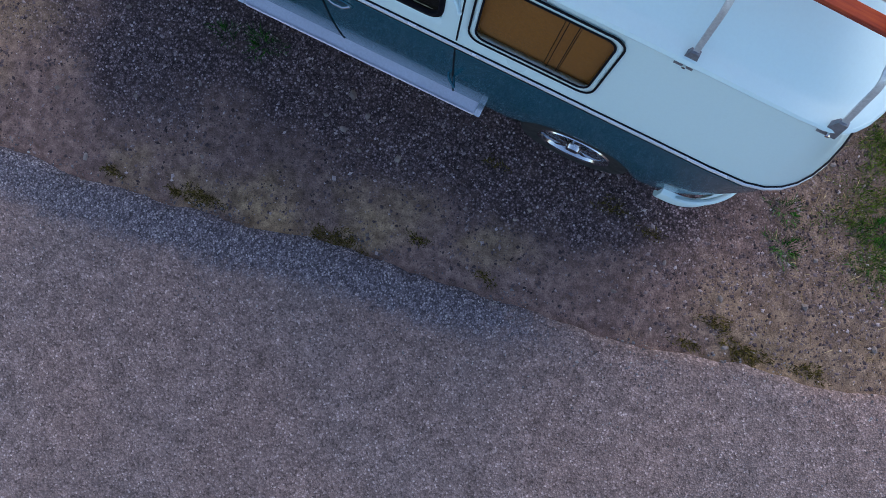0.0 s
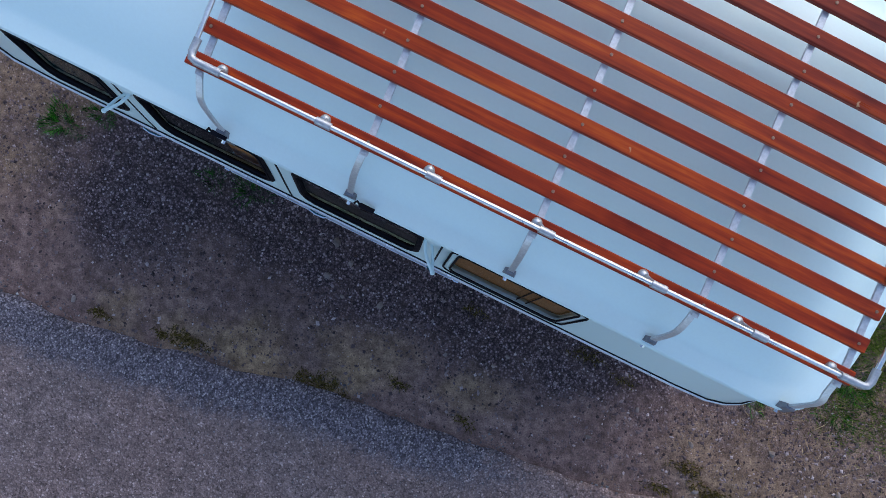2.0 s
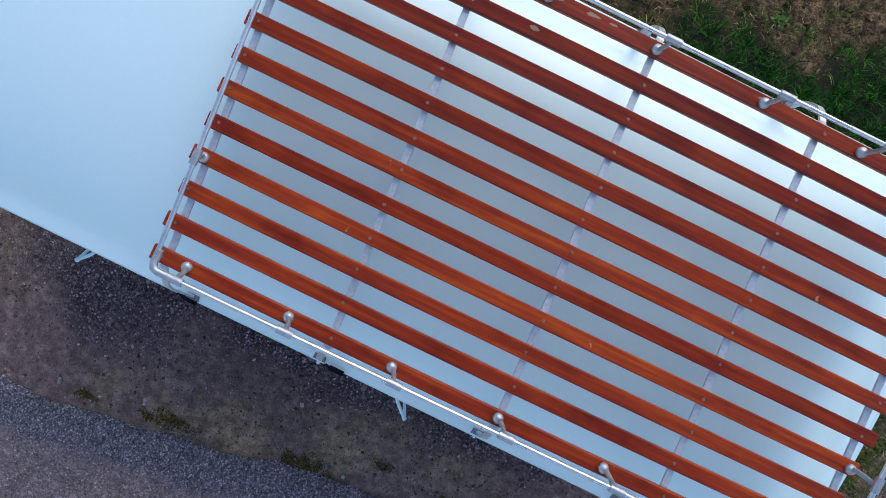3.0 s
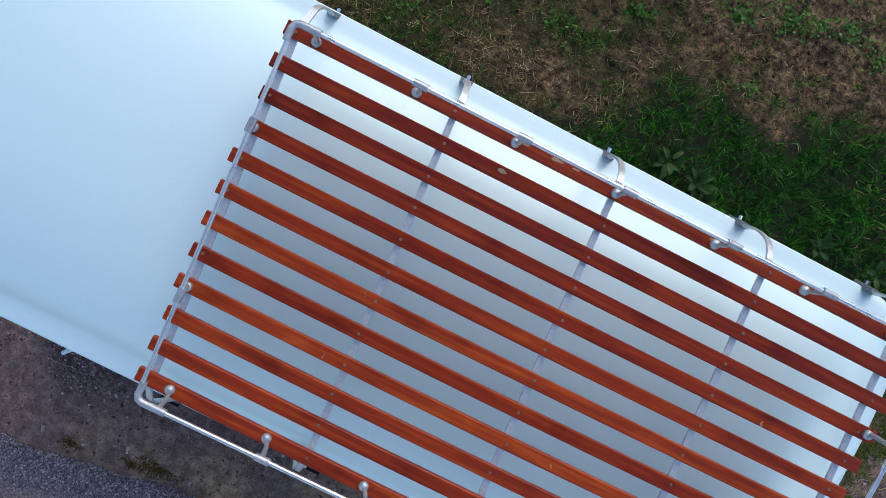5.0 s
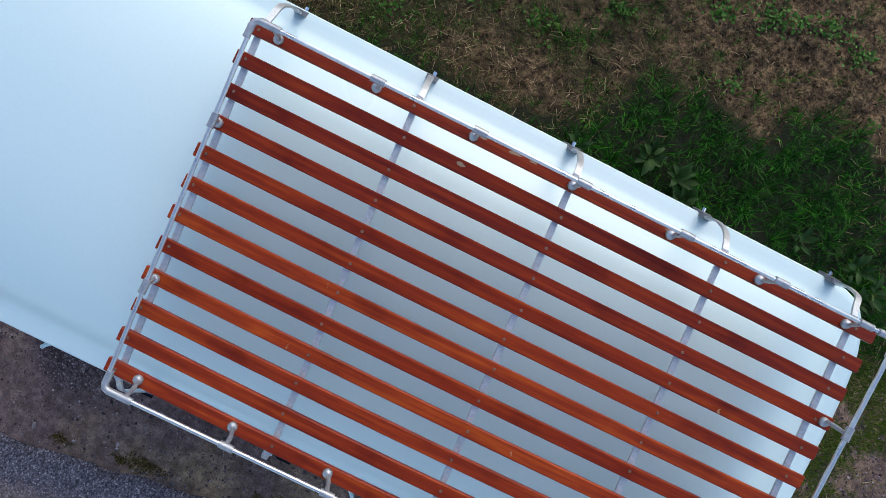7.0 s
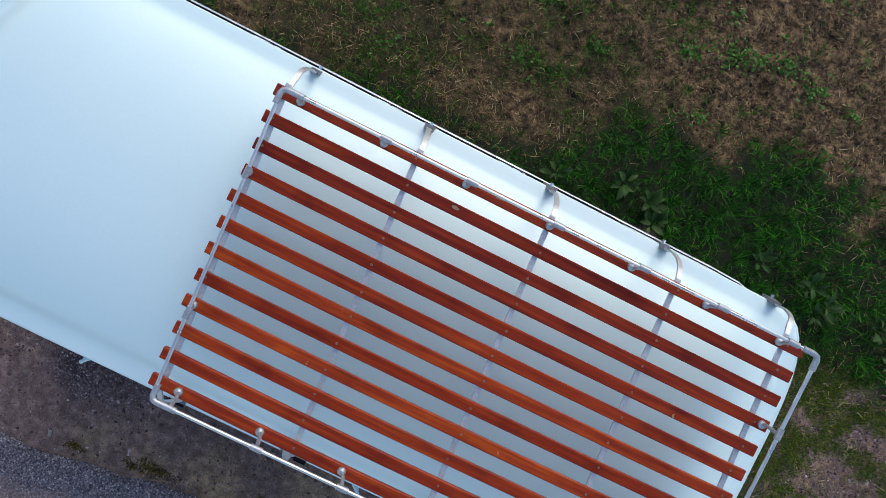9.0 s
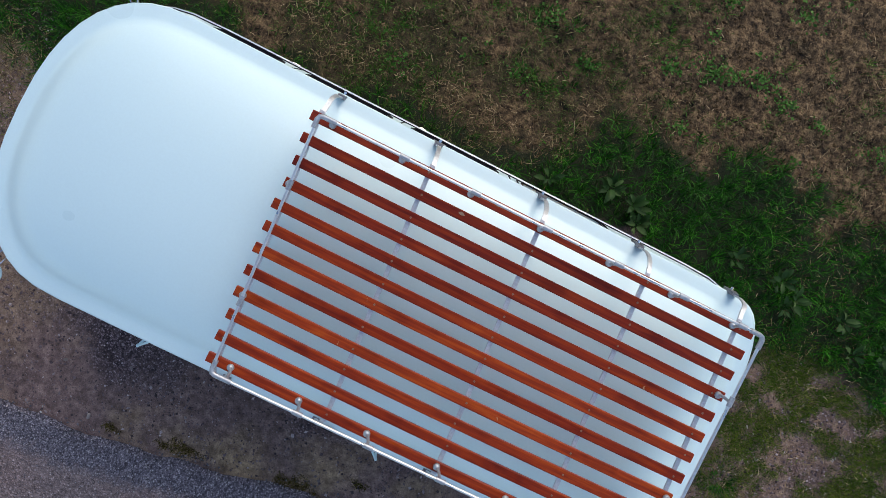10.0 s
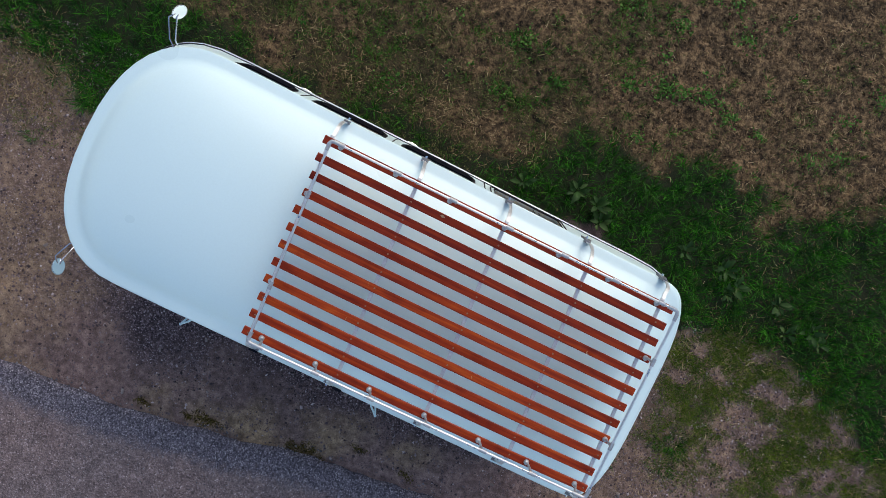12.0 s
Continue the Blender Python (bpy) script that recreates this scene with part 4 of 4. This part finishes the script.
x, y = scatter(170000, -4.2, 4.6, -2.2, 0.7, lambda x, y: np.where(y > road_edge(x) + 0.02, 0.22 + 0.60 * gravelly(x, y) * smooth(-0.45, 0.25, fbm(x, y, 7.0, 43)) + 0.18 * smooth(1.9, 2.6, x), 0))
v, f = stones(x, y, ground_height(x, y) + 0.001, 0.0025 + 0.0110 * rng.uniform(0, 1, len(x)) ** 6 + 0.0027 * rng.uniform(0, 1, len(x)))
stuff("verge_gravel", v, f, M_STONE, "dark loose gravel on the verge", "gravel")
x, y = scatter(90000, -4.2, 4.8, -4.2, -1.0, lambda x, y: np.where(y < road_edge(x) + 0.10 * fbm(x, y, 6, 44) + 0.05, 0.60 * np.exp(-np.maximum(0, road_edge(x) - y) / 0.20) * smooth(-0.3, 0.5, fbm(x, y, 9, 41)) + 0.10, 0))
v, f = stones(x, y, np.full(len(x), 0.015) - 0.012 * (y > road_edge(x) - 0.02), 0.0035 + 0.0075 * rng.power(0.5, len(x)) ** 2)
stuff("road_chips", v, f, M_CHIP, "blue-grey loose chips along the road edge", "gravel")
x, y = scatter(150000, -4.2, 5.6, 0.7, 4.6, lambda x, y: smooth(0.9, 1.5, y) * (1 - lush(x, y)) * (0.4 + 0.4 * smooth(0.8, 2.2, x)))
v, f = stones(x, y, ground_height(x, y), 0.004 + 0.017 * rng.power(0.3, len(x)) ** 2)
stuff("soil_clods", v, f, M_CLOD, "crumbled brown soil clods", "soil")

x, y = scatter(110000, -4.6, 6.5, 0.0, 4.5, lambda x, y: 0.95 * lush(x, y) ** 1.3 * (0.45 + 0.55 * smooth(-0.5, 0.5, fbm(x, y, 8.0, 21))))
k = len(x)
v, f = blades(x, y, ground_height(x, y) - 0.004, rng.uniform(0.06, 0.17, k) * (0.75 + 0.4 * smooth(-0.6, 0.6, fbm(x, y, 5, 22))), rng.uniform(0.003, 0.0075, k), rng.uniform(0.35, 1.4, k))
# tussocks that spread from their middles
cx, cy = scatter(9000, -4.6, 6.5, 0.0, 4.5, lambda x, y: 0.5 * lush(x, y) ** 1.2)
n0 = 26
a = rng.uniform(0, 2 * np.pi, (len(cx), n0)).ravel()
d = (0.035 * rng.uniform(0, 1, (len(cx), n0))).ravel()
x, y = np.repeat(cx, n0) + d * np.cos(a), np.repeat(cy, n0) + d * np.sin(a)
k = len(x)
v2, f2 = blades(x, y, ground_height(x, y) + 0.01, rng.uniform(0.06, 0.14, k) * np.repeat(rng.uniform(0.6, 1.15, len(cx)), n0), rng.uniform(0.003, 0.006, k), rng.uniform(0.6, 1.3, k), a)
f += [tuple(i + len(v) for i in q) for q in f2]
v = np.concatenate([v, v2])
stuff("lush_grass", v, f, M_GRASS, "lush dark green grass strip beside the field", "grass")
x, y = scatter(290000, 2.2, 5.6, -1.2, 0.9, lambda x, y: 0.9 * mossy(x, y) * (1 - 0.7 * lush(x, y)))
x2, y2 = scatter(40000, -4.0, -1.8, -0.6, 0.6, mossy)
x, y = np.concatenate([x, x2]), np.concatenate([y, y2])
k = len(x)
v, f = blades(x, y, ground_height(x, y) - 0.003, rng.uniform(0.012, 0.050, k), rng.uniform(0.0025, 0.0055, k), rng.uniform(0.5, 1.4, k))
stuff("moss_grass", v, f, M_MOSS, "short yellow-green mossy grass on bare earth", "grass")
x, y = scatter(300000, -4.4, 5.5, -1.2, 4.4, lambda x, y: 0.9 * patchy(x, y) * (1 - lush(x, y)) * (0.3 + 0.7 * smooth(-0.3, 0.5, fbm(x, y, 10, 23))))
k = len(x)
v, f = blades(x, y, ground_height(x, y) - 0.003, rng.uniform(0.02, 0.075, k), rng.uniform(0.0025, 0.005, k), rng.uniform(0.5, 1.45, k))
# little sprigs spreading from a middle
cx, cy = scatter(26000, -4.4, 5.5, -0.9, 4.4, lambda x, y: 0.55 * patchy(x, y) * (1 - lush(x, y)) * smooth(-0.25, 0.5, fbm(x, y, 4.0, 25)) + 0.10 * lush(x, y) + 0.03 * smooth(1.0, 1.5, y))
n0 = 11
a = rng.uniform(0, 2 * np.pi, (len(cx), n0)).ravel()
x, y = np.repeat(cx, n0) + 0.01 * np.cos(a), np.repeat(cy, n0) + 0.01 * np.sin(a)
k = len(x)
v2, f2 = blades(x, y, ground_height(x, y), rng.uniform(0.03, 0.085, k) * np.repeat(rng.uniform(0.5, 1.2, len(cx)), n0), rng.uniform(0.0028, 0.0055, k), rng.uniform(0.6, 1.4, k), a)
stuff("grass_sprigs", v2, f2, M_SPRIG, "small fresh green grass sprigs", "grass")
stuff("thin_grass", v, f, M_THIN, "thin half-dry grass on bare earth", "grass")


def straw_weight(x, y):
    n = smooth(0.05, 0.65, fbm(x, y, 5.0, 31) + 0.5 * fbm(x, y, 14.0, 32))
    field = smooth(0.6, 1.1, y) * (0.07 + 0.93 * n) * (1 - 0.9 * lush(x, y))
    heap = np.exp(-(((x + 3.35) / 0.42) ** 2 + ((y - 0.16) / 0.26) ** 2)) * 3
    rear = smooth(2.4, 3.0, x) * 0.12
    return np.clip(0.75 * field * (1 - 0.90 * smooth(0.7, 1.8, x + 0.5 * fbm(x, y, 2.0, 33))) + heap + rear, 0, 1)


x, y = scatter(230000, -4.4, 5.5, -1.2, 4.4, straw_weight)
k = len(x)
v, f = blades(x, y, ground_height(x, y) + rng.uniform(0.006, 0.024, k), rng.uniform(0.02, 0.10, k) * rng.uniform(0.5, 1.1, k), rng.uniform(0.0022, 0.0046, k), rng.uniform(1.38, 1.56, k))
stuff("straw", v, f, M_STRAW, "scattered dry straw and stubble", "straw")


# tufts along the road edge and round the van
def tuft(x, y, r, green, count):
    r = r if green else 0.8 * r
    a, d = rng.uniform(0, 2 * np.pi, count), r * np.sqrt(rng.uniform(0, 1, count))
    d = d * (1 + 0.45 * np.sin(3 * a + 9 * x))
    px, py = x + d * np.cos(a) * (1.2 if green else 1.7), y + d * np.sin(a) * (0.8 if green else 0.7)
    v, f = blades(px, py, ground_height(px, py) - 0.003, rng.uniform(0.02, 0.06, count) * (1.3 if green else 0.7), rng.uniform(0.002, 0.004, count) * (1.0 if green else 1.8), rng.uniform(0.4, 1.35, count), a + rng.uniform(-1, 1, count) * (0.8 if green else 3.1))
    stuff("grass_tuft", v, f, M_GRASS if green else M_OLIVE, "small green grass tuft on gravel" if green else "low olive moss tuft at the road edge", "grass", kind="thing")


for x, y, r, g, c in ((-1.87, -1.02, 0.10, 1, 420), (-1.65, -0.87, 0.07, 1, 200), (-0.86, -0.94, 0.07, 1, 120), (-0.62, -0.91, 0.09, 1, 200), (0.31, -1.78, 0.10, 0, 320), (0.18, -1.80, 0.06, 0, 140),
                      (1.69, -0.93, 0.08, 0, 160), (2.76, -1.39, 0.11, 0, 460), (2.42, -1.48, 0.07, 0, 140), (3.15, -1.33, 0.08, 0, 200), (2.53, -1.30, 0.08, 0, 180), (2.71, -0.73, 0.09, 1, 200), (2.62, -0.52, 0.08, 1, 160),
                      (3.20, -0.40, 0.13, 1, 480), (3.22, -0.62, 0.09, 1, 180), (0.72, -1.59, 0.05, 0, 120), (1.18, -1.62, 0.06, 0, 90), (-0.58, -1.91, 0.09, 0, 340), (-0.74, -1.94, 0.04, 0, 110), (-1.15, -1.99, 0.05, 0, 140),
                      (-2.45, -0.06, 0.09, 1, 200), (-2.95, -0.33, 0.06, 1, 90), (2.70, 1.50, 0.16, 1, 560), (0.90, 2.04, 0.07, 1, 200), (0.66, 1.72, 0.07, 1, 120), (0.86, 1.84, 0.05, 1, 90), (0.68, 2.26, 0.07, 1, 130),
                      (0.45, 2.22, 0.12, 1, 260), (1.18, 1.99, 0.05, 1, 70), (1.10, 2.13, 0.05, 1, 60), (1.95, -0.98, 0.06, 0, 90), (0.95, -0.98, 0.06, 0, 90)):
    tuft(x, y, r, g, c)


def pale_stone(x, y, r):
    bm = bmesh.new()
    v = bmesh.ops.create_icosphere(bm, subdivisions=1, radius=r)["verts"]
    rr = random.Random(int(x * 1000) + int(y * 777))
    o = Vector((rr.uniform(0, 9), rr.uniform(0, 9), rr.uniform(0, 9)))
    for q in v:
        q.co *= 1 + 0.7 * noise.noise(q.co / r * 1.1 + o)
        q.co.x *= 1.25
        q.co.y *= 0.85
        q.co.z *= 0.6
    ob = part("stone", bm, M_PALE, None, smooth=False)
    ob.location = (x, y, float(ground_height(np.array([x]), np.array([y]))[0]) + r * 0.28)
    ob.rotation_euler = (0, 0, rr.uniform(0, 6))
    tagged(ob, "pale loose stone lying on the gravel", "stone", "pale stones on the verge")


for x, y, r in ((0.001, -0.964, 0.027), (0.132, -1.039, 0.019), (0.031, -1.173, 0.022), (0.408, -1.202, 0.024), (0.17, -1.25, 0.014), (-0.88, -1.28, 0.012), (-1.469, -1.040, 0.018), (-1.675, -1.668, 0.016),
                (-1.205, -1.519, 0.014), (-1.340, -1.975, 0.020), (-0.68, -1.68, 0.013), (2.952, -0.994, 0.022), (2.488, -1.156, 0.018), (2.752, -0.170, 0.016), (3.424, -1.053, 0.020), (2.642, -1.404, 0.018),
                (1.195, -1.236, 0.015), (3.401, -0.727, 0.016), (-0.100, -1.139, 0.014), (0.430, -1.689, 0.014), (2.898, -0.720, 0.015), (1.900, -1.377, 0.015), (-3.456, 0.444, 0.020), (-2.448, -1.114, 0.018), (-2.203, -0.689, 0.020),
                (0.9, -1.3, 0.012), (1.25, -1.15, 0.014), (2.1, -1.1, 0.014)):
    pale_stone(x, y, r)


# broad-leaved docks in the grass, each leaf a part
def leaf_mesh(length, width, bend):
    bm = bmesh.new()
    rows = []
    for i in range(6):
        t = i / 5
        w = width * math.sin(math.pi * min(0.97, 0.12 + 0.86 * t)) ** 0.8 / 2
        z = bend * math.sin(t * 1.9) * length
        rows.append([bm.verts.new((t * length, s * w, z + abs(s) * w * 0.35)) for s in (-1, 0, 1)])
    for a, b in zip(rows, rows[1:]):
        for j in range(2):
            bm.faces.new((a[j], a[j + 1], b[j + 1], b[j]))
    return bm


LEAVES = None


def dock(x, y, size, count, seed):
    global LEAVES
    rr = random.Random(seed)
    p = thing("dock_plant", "broad-leaved green weed growing in grass", "plant", (x, y, float(ground_height(np.array([x]), np.array([y]))[0])), "broad-leaved weeds by the field")
    for i in range(count + 3):
        bend = rr.choice((0, 1, 2))
        if LEAVES is None:
            LEAVES = {}
        if bend not in LEAVES:
            o = part("leaf", leaf_mesh(1.0, 0.46, (0.28, 0.38, 0.5)[bend]), M_DOCK, p)
            LEAVES[bend] = o.data
        else:
            o = new("leaf", LEAVES[bend])
            o.parent = p
        a = 2.4 * i + rr.uniform(-0.4, 0.4)
        s = 0.66 * size * rr.uniform(0.45, 1.15)
        o.scale = (s, s, s)
        o.rotation_euler = (rr.uniform(-0.35, 0.35), rr.uniform(-0.3, 0.1), a)
        o.location = (0.05 * rr.random() * math.cos(a), 0.05 * rr.random() * math.sin(a), 0.03 + 0.006 * i)


for i, (x, y, s, c) in enumerate(((1.00, 1.12, 0.13, 8), (1.46, 1.25, 0.15, 9), (1.67, 1.21, 0.16, 9), (1.75, 1.09, 0.13, 7), (2.54, 1.19, 0.13, 7), (2.93, 1.18, 0.15, 8), (3.09, 1.09, 0.14, 7), (3.04, 1.02, 0.10, 5),
                                  (3.49, 1.12, 0.14, 7), (3.67, 0.92, 0.12, 6), (3.86, 1.01, 0.13, 7), (3.97, 0.95, 0.11, 5))):
    dock(x, y, s, c, i + 3)


# low clover-like weeds in the field
wv, wf = [], []


def weed(x, y, r, count, seed):
    rr = np.random.default_rng(seed)
    for i in range(count):
        a, d = rr.uniform(0, 2 * np.pi), r * rr.uniform(0, 1) ** 0.7 * (1 + 0.5 * np.sin(seed + 3 * i % 7))
        cx, cy, cz = x + d * np.cos(a), y + d * np.sin(a) * 0.7, rr.uniform(0.012, 0.045)
        cz += float(ground_height(np.array([cx]), np.array([cy]))[0])
        s, h = rr.uniform(0.006, 0.0135), rr.uniform(0, 2 * np.pi)
        tx, ty = rr.uniform(-0.5, 0.5, 2)
        b = len(wv)
        for u, w in ((-1, 0), (-0.3, -0.75), (0.6, -0.6), (1, 0), (0.6, 0.6), (-0.3, 0.75)):
            ux, uy = s * (u * np.cos(h) - w * np.sin(h)), s * (u * np.sin(h) + w * np.cos(h))
            wv.append((cx + ux, cy + uy, cz + ux * tx + uy * ty))
        wf.extend([(b, b + 1, b + 2, b + 3), (b, b + 3, b + 4, b + 5)])


for i, (x, y, r, c) in enumerate(((1.49, 2.30, 0.10, 80), (1.80, 2.40, 0.15, 140), (1.95, 2.44, 0.10, 70), (2.16, 2.50, 0.14, 110), (2.40, 2.41, 0.11, 70), (1.76, 1.91, 0.10, 50), (2.70, 2.39, 0.08, 40), (1.69, 2.97, 0.12, 70),
                                  (2.28, 3.12, 0.16, 80), (1.67, 2.66, 0.09, 40), (0.90, 2.04, 0.09, 60), (3.42, 2.52, 0.14, 60), (3.20, 2.38, 0.14, 60), (0.49, 2.25, 0.16, 90), (3.57, 3.14, 0.14, 60), (1.26, 2.95, 0.16, 80),
                                  (3.37, 2.85, 0.12, 40), (-0.42, 1.40, 0.14, 60), (0.45, 1.75, 0.12, 50), (2.05, 3.35, 0.14, 60))):
    weed(x, y, r, c, 100 + i)
sx, sy = scatter(420, -1.5, 5.5, 1.4, 4.6, lambda x, y: 0.6 * smooth(-0.1, 0.7, fbm(x, y, 2.2, 51)) * (1 - lush(x, y)))
for i, (x, y) in enumerate(zip(sx, sy)):
    weed(float(x), float(y), 0.05, 9, 300 + i)
stuff("field_weeds", wv, wf, M_LEAF, "low green leafy weeds in brown soil", "weeds")
